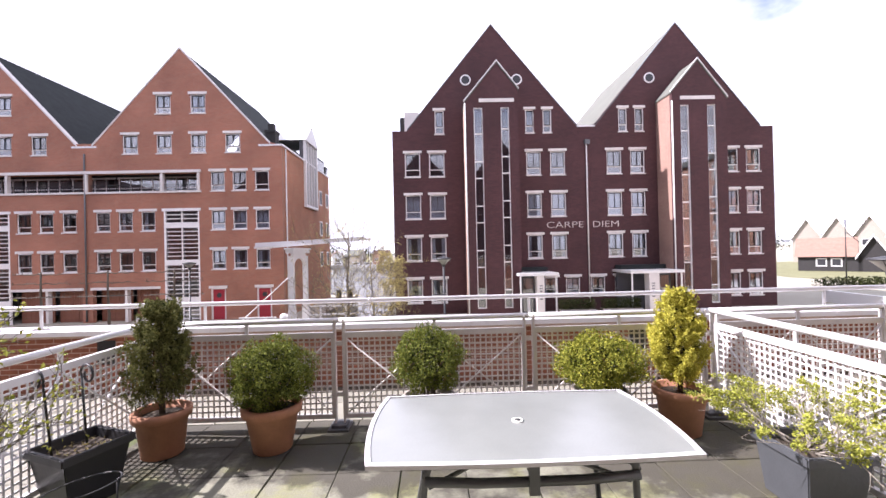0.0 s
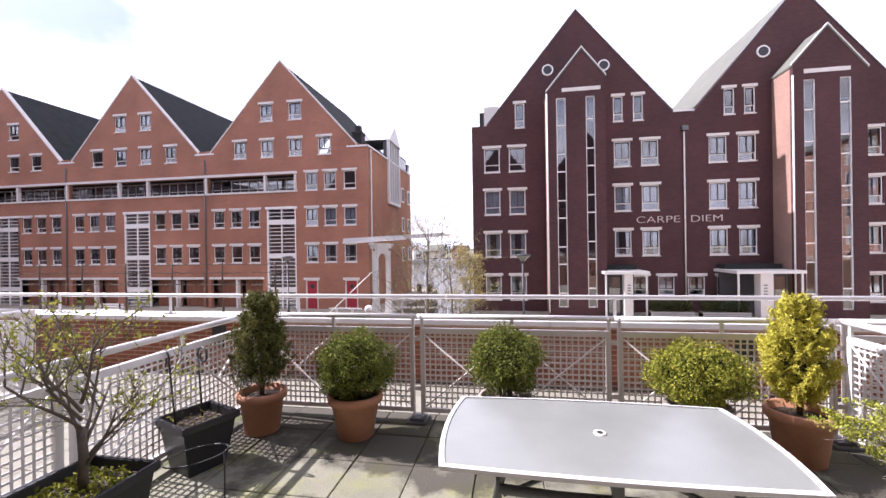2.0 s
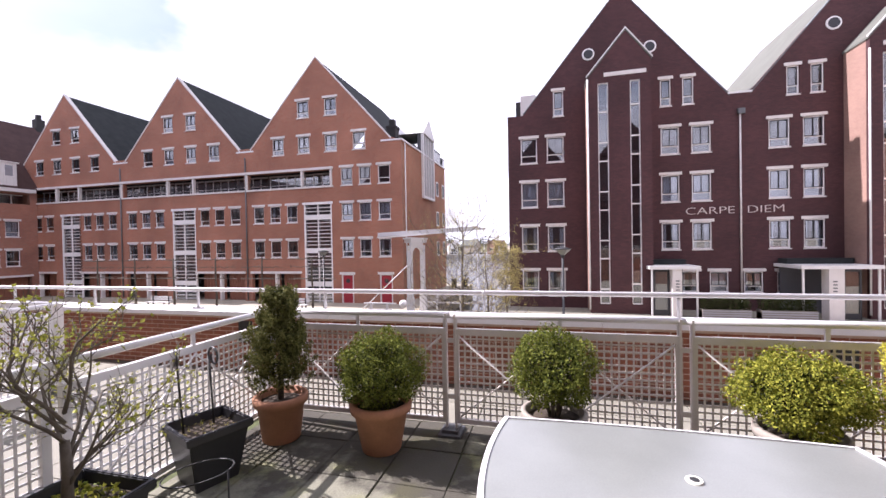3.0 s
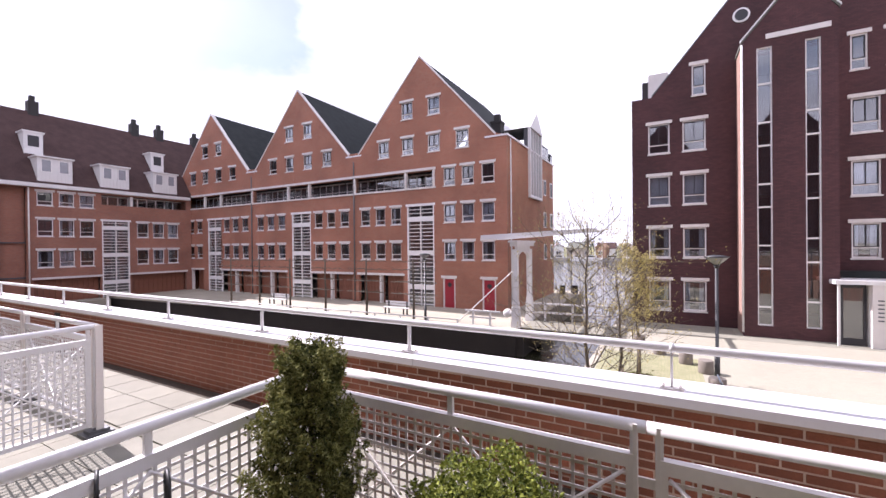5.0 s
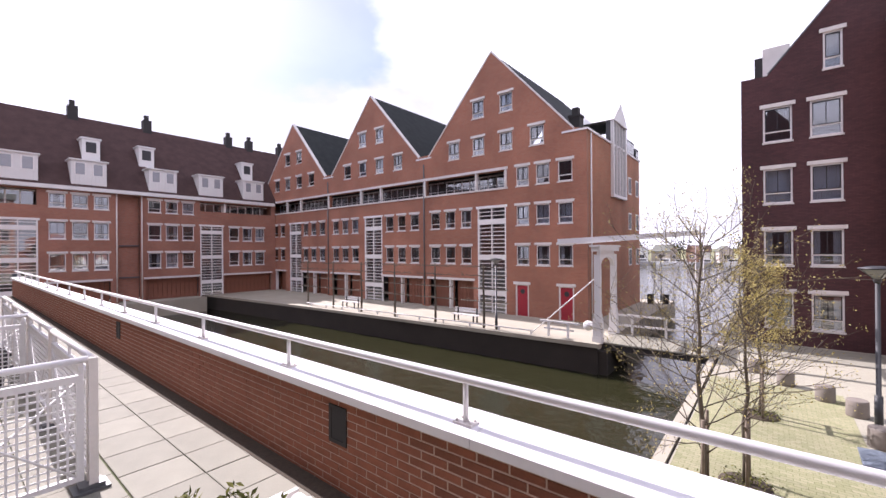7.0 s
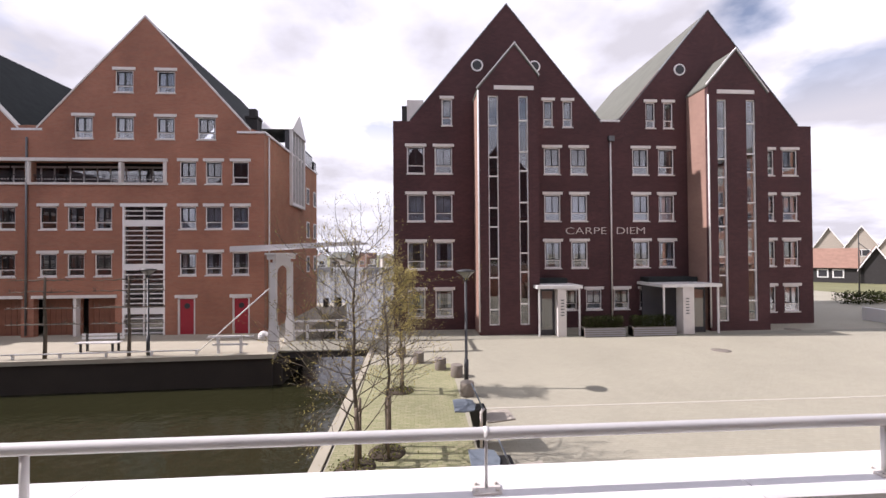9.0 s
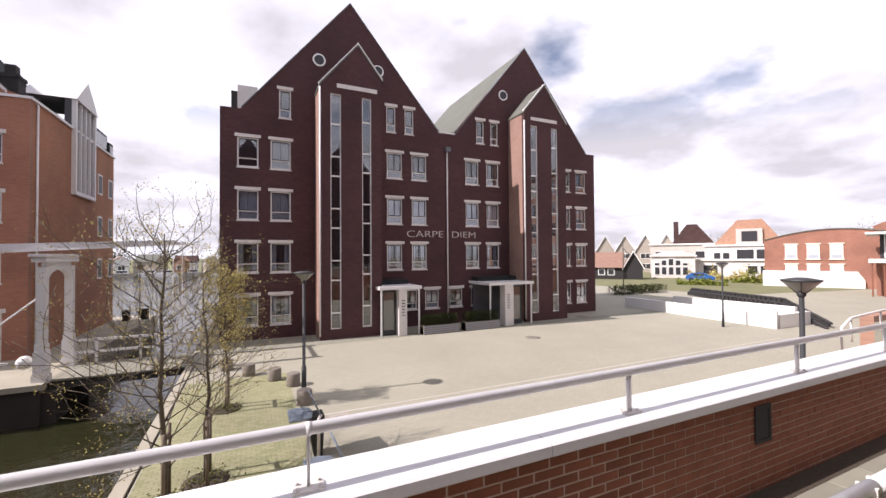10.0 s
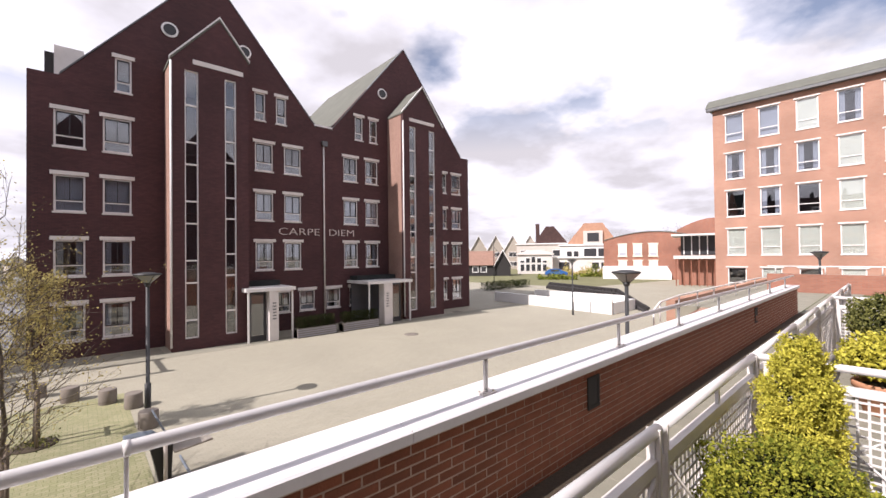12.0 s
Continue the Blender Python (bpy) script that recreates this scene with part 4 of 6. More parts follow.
lb = empty("brick_house", LBX, 0, GROUND, "long reddish brick house with a steep brown roof and white dormers", "apartment building")
lb.rotation_euler = (0, 0, radians(90))
# the house's own x runs along the world's y
holes, wins = [], []
LBW = [(-11.0, 3), (-4.5, 3), (2.2, 3), (9.16, 3), (15.7, 3), (22.77, 3)]
for x0, n in LBW:
    for i in range(n):
        for r, (zt, h) in enumerate(((6.62, 1.12), (4.38, 1.4), (1.82, 1.4))):
            if r == 0 and (x0 > 20 or 0 < x0 < 5):
                continue
            xx = x0 + i * 1.37
            holes.append((xx, xx + 1.0, zt - h, zt))
            wins.append((xx, zt - h, 1.0, h, "sash", COVERS[(i + r * 3 + int(x0)) % 5]))
for x0 in (6.42, 20.0, -1.0):
    holes.append((x0, x0 + 2.15, GROUND, 4.4))
for x0, x1 in ((9.0, 13.0), (15.45, 19.9), (22.25, 27.3), (-6.0, -1.1), (1.3, 6.3)):
    holes.append((x0, x1, GROUND, -0.6))
holes.append((13.55, 15.1, GROUND, 6.85))
holes.append((20.0, 27.3, 5.9, 6.8))
holes.append((1.3, 8.5, 5.6, 6.8))
bm = wall_with_holes(bmesh.new(), [(-30, 7.2 + G), (27.84, 7.2 + G)], [(a, b, c + G, d + G) for a, b, c, d in holes], 0, 0, 0.3)
part("wall", bm, "brick_rbx", lb, "reddish brickwork")
part("interior", B((-30, 27.6, 3.2, 3.3, 0.05, 7.1 + G), (-30, 27.6, 1.6, 3.2, 5.0 + G, 5.1 + G), (-30, 27.6, 0.32, 3.2, 2.4 + G, 2.5 + G), (-30, 27.6, 0.32, 3.2, -0.4 + G, -0.3 + G)), "room", lb)
for w in wins:
    add_window(lb, w[0], w[1] + G, *w[2:5], cover=w[5])
for x0 in (6.42, 20.0, -1.0):
    lattice(lb, x0, 2.15, 0.0, 4.4 + G)
for x0, x1, z in ((20.0, 27.3, 5.9), (1.3, 8.5, 5.6)):
    n = 9
    gw = part("gallery_window", B(*[(x0 + (x1 - x0) * i / n - 0.04, x0 + (x1 - x0) * i / n + 0.04, 0.9, 0.96, z + G, 6.8 + G) for i in range(1, n)], (x0, x1, 0.9, 0.96, z + G, z + 0.06 + G), (x0, x1, 0.9, 0.96, 6.72 + G, 6.8 + G)), "frame", lb)
    part("pane", B((x0, x1, 0.92, 0.94, z + 0.06 + G, 6.72 + G)), "glass", gw)
    part("gallery_column", B((x0 + 2.2, x0 + 2.42, -0.08, 0.2, z + G, 6.8 + G)), "lintel", lb)
part("recess_wall", B((13.54, 15.11, 0.5, 0.6, 0.05, 6.85 + G)), "brick_rbx", lb)
for x in (13.4, 15.2):
    part("drainpipe", tube(bmesh.new(), [(x, -0.07, 6.9 + G), (x, -0.07, 0.1)], 0.05, 8), "galv", lb)
part("end_wall", B((27.5, 27.84, 0.3, 10, 0, 7.2 + G)), "brick_rb", lb)
part("eaves_band", B((-30, 27.6, -0.35, 0.3, 6.93 + G, 7.24 + G)), "paint", lb, "white eaves gutter")
bm = bmesh.new()
prism(bm, [(-0.3, 7.24 + G), (5.0, 14.2 + G), (10.3, 7.24 + G)], -30, 32, "x")
part("roof", bm, "tile_brown", lb, "steep brown tiled roof")
for x0, w in ((-9, 2.3), (-3.0, 2.3), (2.0, 2.3), (6.3, 2.28), (10.46, 2.27), (15.72, 2.23), (19.86, 2.25), (24.15, 2.22)):
    d = share("dormer", mesh_of("dormer", B((0, w, -0.12, 2.0, 7.28 + G, 9.42 + G), (-0.12, w + 0.12, -0.25, 2.2, 9.42 + G, 9.53 + G)), "paint"), lb, (x0, 0, 0), "white boarded dormer")
    for k in (0, 1):
        part("pane", B((0.28 + k * w / 2, w / 2 - 0.28 + k * w / 2, -0.14, -0.12, 8.3 + G, 9.2 + G)), "net", d)
        part("sash", B((0.2 + k * w / 2, 0.28 + k * w / 2, -0.17, -0.12, 8.22 + G, 9.28 + G), (w / 2 - 0.28 + k * w / 2, w / 2 - 0.2 + k * w / 2, -0.17, -0.12, 8.22 + G, 9.28 + G)), "frame", d)
    for k in range(9):
        part("board", B((0.02 + k * w / 9, (k + 1) * w / 9 - 0.02, -0.14, -0.12, 7.3 + G, 8.15 + G)), "paint", d)
for x0 in (11.45, 15.45, 24.85):
    d = share("dormer", mesh_of("dormer", B((0, 1.2, 1.7, 3.6, 9.8 + G, 11.65 + G), (-0.1, 1.3, 1.6, 3.7, 11.65 + G, 11.77 + G)), "paint"), lb, (x0, 0, 0), "white boarded dormer")
    part("pane", B((0.25, 0.95, 1.68, 1.7, 10.5 + G, 11.4 + G)), "darkframe", d)
for x0 in (11.0, 16.6, 24.5, 26.9, 30.8):
    part("chimney", B((x0, x0 + 0.7, 4.7, 5.4, 13.4 + G, 15.1 + G), (x0 + 0.15, x0 + 0.5, 4.85, 5.2, 15.1 + G, 15.6 + G)), "blackwood", lb)
for x0, x1 in ((15.45, 19.9), (22.25, 27.3), (9.0, 13.0), (-6.0, -1.1), (1.3, 6.3)):
    p = share("garage_beam", mesh_of("garage_beam", B((x0 - 0.1, x1 + 0.1, -0.06, 0.05, 1.93, 2.1)), "lintel"), lb)
    board = mesh_of("garage_board", B((0, (x1 - x0) / 12 - 0.02, 0.5, 0.56, 0, 1.93)), "garage")
    for i in range(12):
        share("garage_board", board, p, (x0 + i * (x1 - x0) / 12, 0, 0), "brown timber board")

# flat red brick block on the other side
rb = empty("brick_house", 39.0, 14.0, GROUND, "red brick apartment block with large windows and a zinc roof edge", "apartment building")
rb.rotation_euler = (0, 0, radians(-90))
# own x runs along the world's -y, own y along the world's +x
holes, wins = [], []
RB_COVERS = ("net", "net", "blind", "curtains", "blind"), ("curtains", "curtains", "curtains", "blind", "net"), (None, "curtains", None, "blind", "blind"), ("blind",) * 5, (None, "blind", None, "blind", None)
for i in range(9):
    for r in range(5):
        x0, top = 0.85 + i * 2.22, (12.98, 9.8, 6.73, 3.63, 0.5)[r]
        h = 2.25 if r == 0 else 2.12 if r < 4 else 1.75
        holes.append((x0, x0 + 1.25, top - h, top))
        wins.append((x0, top - h, 1.25, h, "wide", RB_COVERS[r][i % 5]))
bm = wall_with_holes(bmesh.new(), [(0, 13.55 + G), (26, 13.55 + G)], [(a, b, c + G, d + G) for a, b, c, d in holes], 0, 0, 0.3)
part("wall", bm, "brick_rbf", rb, "red brickwork")
part("side_wall", B((0, 0.3, 0.3, 11, 0, 13.5 + G), (0.3, 26, 10.7, 11, 0, 13.5 + G)), "brick_rb", rb)
part("interior", B((0.3, 26, 3.2, 3.3, 0.05, 13.5 + G), *[(0.3, 26, 0.32, 3.2, z + G, z + 0.1 + G) for z in (10.3, 7.2, 4.1, 1.05, -1.7)]), "room", rb)
for w in wins:
    add_window(rb, w[0], w[1] + G, *w[2:5], cover=w[5], th=0.1)
bm = bmesh.new()
prism(bm, [(-0.45, 13.72 + G), (-0.2, 14.05 + G), (0.6, 14.6 + G), (2.2, 15.1 + G), (8.8, 15.1 + G), (11, 13.72 + G)], -0.4, 26, "x")
part("roof", bm, "tile_light", rb, "zinc grey roof")
part("cornice", B((-0.38, 26, -0.43, 0.0, 13.5 + G, 13.73 + G)), "grayiron", rb)


# ---- drawbridge and quay ----
bridge = empty("drawbridge", -7.4, 24.3, GROUND, "white-painted timber drawbridge with a tall portal and balance beams", "bridge")


def post_square(bm, x, y, z0, z1, w):
    box(bm, x - w, x + w, y - w, y + w, z0, z1)


for y in (-1.2, 1.2):
    bm = bmesh.new()
    post_square(bm, 0, y, 0, 4.1, 0.13)
    part("portal_post", bm, "paint", bridge)
    bm = B((-0.22, 0.22, y - 0.2, y + 0.2, 0, 0.3), (-0.19, 0.19, y - 0.17, y + 0.17, 0.3, 1.1), (-0.16, 0.16, y - 0.15, y + 0.15, 1.1, 1.35))
    part("post_base", bm, "paint", bridge)
    bm = bmesh.new()
    prism(bm, [(-1.9, 4.62), (3.6, 4.95), (4.0, 4.97), (4.0, 5.08), (-1.9, 4.86)], y - 0.12, y + 0.12)
    part("balance_beam", bm, "coping", bridge)
    part("chain", tube(bmesh.new(), [(3.9, y, 4.95), (3.9, y, 0.1)], 0.018, 6), "paint", bridge)
bm = B((-0.2, 0.2, -1.5, 1.5, 4.25, 4.45), (-0.25, 0.25, -1.6, 1.6, 4.45, 4.55))
part("lintel", bm, "paint", bridge)
bm = bmesh.new()
arch = [(-1.07, 4.25), (-1.07, 3.5)] + [(-0.95 + 0.95 * (1 - math.cos(a)), 3.55 + 0.42 * math.sin(a)) for a in (math.pi * k / 12 for k in range(1, 12))] + [(1.07, 3.5), (1.07, 4.25)]
prism(bm, arch, -0.08, 0.08, "x")
part("arch", bm, "paint", bridge)
part("brace_rod", tube(bmesh.new(), [(-0.1, -1.25, 3.0), (-3.5, -0.9, 0.02)], 0.028, 8), "paint", bridge)
bm = bmesh.new()
bmesh.ops.create_uvsphere(bm, u_segments=16, v_segments=10, radius=0.24, matrix=pose(-0.45, -1.2, 0.75))
tube(bm, [(-0.45, -1.2, 0.75), (0, -1.2, 0.8)], 0.09, 8)
part("scroll", bm, "paint", bridge)
for c in ((-1.9, -1.7, -1.08, 1.08, 4.66, 4.84), (3.7, 3.85, -1.08, 1.08, 4.97, 5.05)):
    part("cross_beam", B(c), "paint", bridge)
bm = bmesh.new()
box(bm, 0.1, 4.7, -1.1, 1.3, -0.3, -0.02)
part("deck_frame", bm, "blackwood", bridge)
for k in range(23):
    part("plank", B((0.12 + k * 0.2, 0.30 + k * 0.2, -1.15, 1.35, -0.02, 0.04)), "walktile", bridge)
for z in (0.45, 0.95):
    part("rail_bar", B((0.2, 4.6, 1.28, 1.34, z, z + 0.1)), "paint", bridge)
for x in (0.8, 2.3, 4.2):
    part("rail_post", B((x, x + 0.1, 1.28, 1.38, 0, 1.05)), "paint", bridge)
structure("abutment", B((-7.35, -6.9, 22.75, 26.0, WATER - 0.6, GROUND - 0.3), (-3.0, -2.7, 22.6, 26.0, WATER - 0.6, GROUND - 0.02)), "quaywall", "dark stone bridge abutment")

# barrier on the quay
b = empty("barrier", -9.3, 23.1, GROUND, "white timber barrier rail on the quay", "barrier")
part("top_bar", B((-1.0, 1.0, -0.06, 0.06, 0.72, 0.8)), "paint", b)
part("lower_bar", B((-0.8, 0.75, -0.03, 0.03, 0.36, 0.44)), "paint", b)
for x in (-0.55, 0.45):
    part("leg", B((x - 0.05, x + 0.05, -0.05, 0.05, 0, 0.72)), "paint", b)


def quay_bench():
    e = empty("bench", 0, 0, 0, "white slatted bench on the quay", "bench", "quay benches")
    for i in range(3):
        part("seat_slat", B((-0.95, 0.95, -0.2 + i * 0.14, -0.09 + i * 0.14, 0.42, 0.46)), "paint", e)
    for i in range(2):
        part("back_slat", B((-0.95, 0.95, 0.24, 0.27, 0.56 + i * 0.15, 0.67 + i * 0.15)), "paint", e)
    for x in (-0.7, 0.7):
        part("leg", B((x - 0.04, x + 0.04, -0.18, -0.12, 0, 0.42), (x - 0.04, x + 0.04, 0.2, 0.27, 0, 0.82)), "iron", e)
    return e


qb = quay_bench()
qb.matrix_basis = pose(-26.4, 23.7, GROUND)
copy_thing(qb, pose(-15.6, 23.9, GROUND))
lr = empty("edge_rail", -19, 22.6, GROUND, "low white timber rail along the quay edge", "railing")
part("bar", tube(bmesh.new(), [(-11, -0.35, 0.24), (8.5, 0.18, 0.24)], 0.035, 6), "paint", lr)
for k in range(11):
    part("stub", B((-10.5 + k * 1.88, -10.42 + k * 1.88, -0.33 + k * 0.05, -0.25 + k * 0.05, 0, 0.24)), "paint", lr)

rng = np.random.default_rng(11)


def espalier(seed):
    r = np.random.default_rng(seed)
    e = empty("espalier_tree", 0, 0, 0, "bare pleached lime tree trained along horizontal canes", "tree", "pleached trees on the quay")
    part("trunk", tube(bmesh.new(), [(0, 0, 0), (0.03, 0, 1.2), (-0.02, 0, 2.4), (0, 0, 3.55)], 0.075, 8, 0.04), "bark", e)
    tw = bmesh.new()
    for z in (1.5, 2.2, 2.9, 3.4):
        for s in (-1, 1):
            n = 8
            tube(tw, [(s * 1.55 * k / n, r.uniform(-0.04, 0.04), z + r.uniform(-0.03, 0.05)) for k in range(n + 1)], 0.03, 5, 0.012)
            for k in range(9):
                x = s * r.uniform(0.1, 1.5)
                tube(tw, [(x, 0, z), (x + r.uniform(-0.05, 0.05), r.uniform(-0.08, 0.08), z + r.uniform(0.06, 0.22))], 0.01, 4, 0.004)
    part("branch_growth", tw, "bark", e)
    part("cane", B((-1.6, 1.6, -0.05, -0.03, 2.18, 2.21), (-1.6, 1.6, -0.05, -0.03, 1.48, 1.51)), "barkgrey", e)
    return e


for i, x in enumerate((-30.6, -27.2, -23.9, -20.5, -17.0, -13.5)):
    espalier(20 + i).matrix_basis = pose(x, 22.75, GROUND)


def street_lamp(h=3.86):
    e = empty("street_lamp", 0, 0, 0, "dark steel street lamp with a shallow cone-shaped glass head", "street lamp", "street lamps")
    part("pole", tube(bmesh.new(), [(0, 0, 0), (0, 0, 0.9), (0, 0, 0.9001), (0, 0, h - 0.35)], 0.055, 12, 0.045), "lampsteel", e)
    part("pole_base", tube(bmesh.new(), [(0, 0, 0), (0, 0, 0.9)], 0.075, 12), "lampsteel", e)
    part("collar", lathe(bmesh.new(), [(0.05, h - 0.36), (0.07, h - 0.34), (0.08, h - 0.27), (0.05, h - 0.25)], 16), "lampsteel", e)
    part("shade", lathe(bmesh.new(), [(0.07, h - 0.27), (0.29, h - 0.06), (0.30, h - 0.05), (0.28, h - 0.05)], 24), "lampglass", e, "translucent grey cone")
    part("cap", lathe(bmesh.new(), [(0.30, h - 0.05), (0.33, h - 0.04), (0.33, h - 0.015), (0.1, h + 0.03)], 24), "lampsteel", e)
    for k in range(4):
        a = k * math.pi / 2 + 0.4
        part("rib", tube(bmesh.new(), [(0.07 * math.cos(a), 0.07 * math.sin(a), h - 0.28), (0.31 * math.cos(a), 0.31 * math.sin(a), h - 0.04)], 0.009, 6), "lampsteel", e)
    return e


sl = street_lamp()
sl.matrix_basis = pose(0.80, 17.45, GROUND + 0.04)
for x, y, z in ((9.2, 8.26, GROUND), (25.0, 19.0, GROUND), (-12.85, 23.0, GROUND), (-8.1, 40.5, GROUND), (24.0, 6.2, -2.1)):
    copy_thing(sl, pose(x, y, z))
for i, (x, y) in enumerate(((-1.55, 21.9), (-0.78, 20.75), (0.06, 19.7), (0.6, 18.75), (0.74, 16.75))):
    if i == 0:
        bol = empty("bollard", x, y, GROUND, "round grey concrete bollard on the paving", "bollard", "concrete bollards")
        part("body", lathe(bmesh.new(), [(0.22, 0), (0.225, 0.02), (0.22, 0.40), (0.20, 0.43)], 24), "darkstone", bol)
    else:
        copy_thing(bol, pose(x, y, GROUND))
for x, y in ((-7.6, 39.6), (-8.6, 39.2)):
    p = empty("mooring_post", x, y, GROUND, "dark square mooring post at the end of the quay", "bollard")
    part("body", B((-0.2, 0.2, -0.2, 0.2, 0, 0.75)), "blackwood", p)

# litter bins and sorting point by the canal
def waste_container():
    e = empty("waste_container", 0, 0, 0, "dark litter container with blue-grey open lids and a side plate", "waste bin", "litter containers")
    bm = bmesh.new()
    prism(bm, [(-0.06, 0.03), (0.12, 0.03), (0.16, 0.9), (-0.26, 0.9), (-0.16, 0.62)], -0.2, 0.2)
    bmesh.ops.bevel(bm, geom=bm.edges[:], offset=0.01, segments=1, affect="EDGES")
    part("body", bm, "iron", e)
    part("rear_post", tube(bmesh.new(), [(0.02, -0.27, 0), (0.02, -0.27, 0.86), (0.08, -0.2, 0.92)], 0.035, 10), "galv", e, "pale grey steel post")
    bm = bmesh.new()
    prism(bm, [(0.2, -0.34), (0.85, -0.30), (0.80, 0.34), (0.18, 0.3)], 0.62, 0.65, "z")
    plate = part("side_plate", bm, "stone", e)
    plate.rotation_euler = (0, radians(-4), 0)
    outline = [(-0.30, -0.02), (-0.24, -0.24), (0.0, -0.31), (0.24, -0.24), (0.30, -0.02), (0.28, 0.22), (-0.28, 0.22)]
    for nm, loc, rot in (("lid", (-0.36, 0.0, 0.93), (0, radians(-8), radians(90))), ("upright_lid", (-0.02, 0.0, 1.12), (0, radians(66), 0))):
        bm = bmesh.new()
        prism(bm, outline, -0.015, 0.015, "z")
        bmesh.ops.bevel(bm, geom=bm.edges[:], offset=0.008, segments=1, affect="EDGES")
        lid = part(nm, bm, "blue", e, "blue-grey lid")
        lid.location, lid.rotation_euler = loc, rot
    return e


wc = waste_container()
wc.matrix_basis = pose(0.60, 13.4, GROUND)
copy_thing(wc, pose(0.66, 10.9, GROUND))


# ---- bare trees on the square ----
def limb(bm, r, p, d, length, rad, depth, tips, droop=0.0):
    n = 5
    pts = [Vector(p)]
    d = Vector(d).normalized()
    for k in range(n):
        d = (d + Vector(r.normal(size=3)) * 0.10 + Vector((0, 0, 0.05))).normalized()
        pts.append(pts[-1] + d * length / n)
    tube(bm, pts, rad, 6 if rad > 0.015 else 4, rad * 0.55)
    tips.extend(pts[2:])
    if depth == 0:
        return
    for k in range(4 if depth > 1 else 3):
        q = pts[2 + k % 4]
        s = Vector(r.normal(size=3))
        s = (s - d * s.dot(d)).normalized()
        limb(bm, r, q, d * 0.75 + s * 0.65, length * r.uniform(0.5, 0.72), rad * 0.5, depth - 1, tips)


def bare_tree(seed, h, spread, leaf, count, leafsize, label, low=0.3, bushy=1.0, rad=0.065):
    r = np.random.default_rng(seed)
    e = empty("tree", 0, 0, 0, label, "tree")
    tr = bmesh.new()
    pts = [Vector((0, 0, 0))]
    for k in range(7):
        pts.append(Vector((r.uniform(-0.06, 0.06), r.uniform(-0.06, 0.06), h * (k + 1) / 7)))
    tube(tr, pts, rad, 9, 0.012)
    part("trunk", tr, "bark", e)
    cr, tips = bmesh.new(), []
    n = int(27 * bushy)
    for k in range(n):
        z = h * (low + (0.95 - low) * k / n)
        a = k * 2.4 + r.uniform(-0.4, 0.4)
        f = 1 - 0.6 * (z / h - low)
        limb(cr, r, (0, 0, z), (math.cos(a), math.sin(a), r.uniform(0.15, 0.9)), spread * f * r.uniform(0.6, 1.1), rad * 0.24, 2, tips)
    part("branch_growth", cr, "bark", e)
    tips = np.array([tuple(t) for t in tips])
    pick = tips[r.integers(0, len(tips), count)] + r.normal(scale=0.05, size=(count, 3))
    part("crown", leaves(bmesh.new(), r, pick, leafsize), leaf, e)
    return e


bare_tree(5, 4.8, 2.1, "leaf_dry", 4200, 0.032, "slender bare tree with first spring buds at the canal edge", 0.12, 1.35, 0.055).matrix_basis = pose(-2.1, 12.6, GROUND)
bare_tree(6, 3.9, 1.2, "leaf_dry", 1300, 0.035, "thin bare young tree with first buds", 0.3, 0.8, 0.045).matrix_basis = pose(-1.5, 13.2, GROUND)
bare_tree(7, 4.1, 0.75, "leaf_dry", 5200, 0.05, "young tree with a dense yellowish crown of catkins", 0.4, 1.4, 0.05).matrix_basis = pose(-1.35, 17.3, GROUND)
for i, (x, y) in enumerate(((-2.1, 12.6), (-1.5, 13.2), (-1.35, 17.3))):
    r = np.random.default_rng(40 + i)
    g = empty("tree_pit", x, y, GROUND, "round planting pit with dark soil and low weeds", "tree pit")
    part("soil", lathe(bmesh.new(), [(0.42, 0.0), (0.40, 0.03), (0.2, 0.05)], 20), "soil", g)
    part("foliage", leaves(bmesh.new(), r, r.normal(scale=(0.2, 0.2, 0.03), size=(300, 3)) + np.array((0, 0, 0.07)), 0.05), "leaf_boxdark", g)
    g = empty("tree_stakes", x + 0.05, y, GROUND, "two low timber stakes with a crossbar beside a young tree", "tree stakes", "tree stakes")
    for dy in (-0.3, 0.3):
        part("stake", tube(bmesh.new(), [(0, dy, 0), (0, dy, 1.35)], 0.03, 8), "wood", g)
    part("crossbar", B((-0.035, -0.01, -0.36, 0.36, 1.12, 1.2)), "wood", g)
for x, y in ((12.87, 21.6), (20.6, 26.0)):
    structure("manhole_cover", lathe(bmesh.new(), [(0.40, 0.0), (0.40, 0.006), (0.2, 0.008)], 24, x, y), "darkstone").location.z = GROUND
structure("paving_strip", B((1.0, 24.0, 15.58, 15.66, GROUND, GROUND + 0.006)), "plaza_light", "pale paving strip")
structure("paving_border", B((-2.7, 27, 24.9, 25.8, GROUND, GROUND + 0.004), (-2.7, 2.3, 25.8, 27.6, GROUND, GROUND + 0.004)), "walktile", "grey paving along the house")

# low white wall and what lies beyond
wl_ = empty("low_wall", 27.2, 23, GROUND, "white rendered low wall at the edge of the square", "wall")
bm = bmesh.new()
prism(bm, [(0.9, 5.8), (1.2, 5.8), (0.0, -5.6), (-0.3, -5.6)], 0, 0.8, "z")
part("near_wall", bm, "white", wl_)
part("end_wall", B((0.0, 3.4, -5.9, -5.6, 0, 0.8)), "white", wl_)
part("inner_wall", B((3.2, 3.5, -5.2, 3.0, 0, 1.0)), "white", wl_)
part("capping", B((-0.36, -0.24, -5.9, -5.6, 0.0, 1.05)), "lintel", wl_)
tp = empty("timber_piling", 35.6, 20.6, GROUND, "black timber sheet piling in two tiers with projecting posts", "retaining wall")
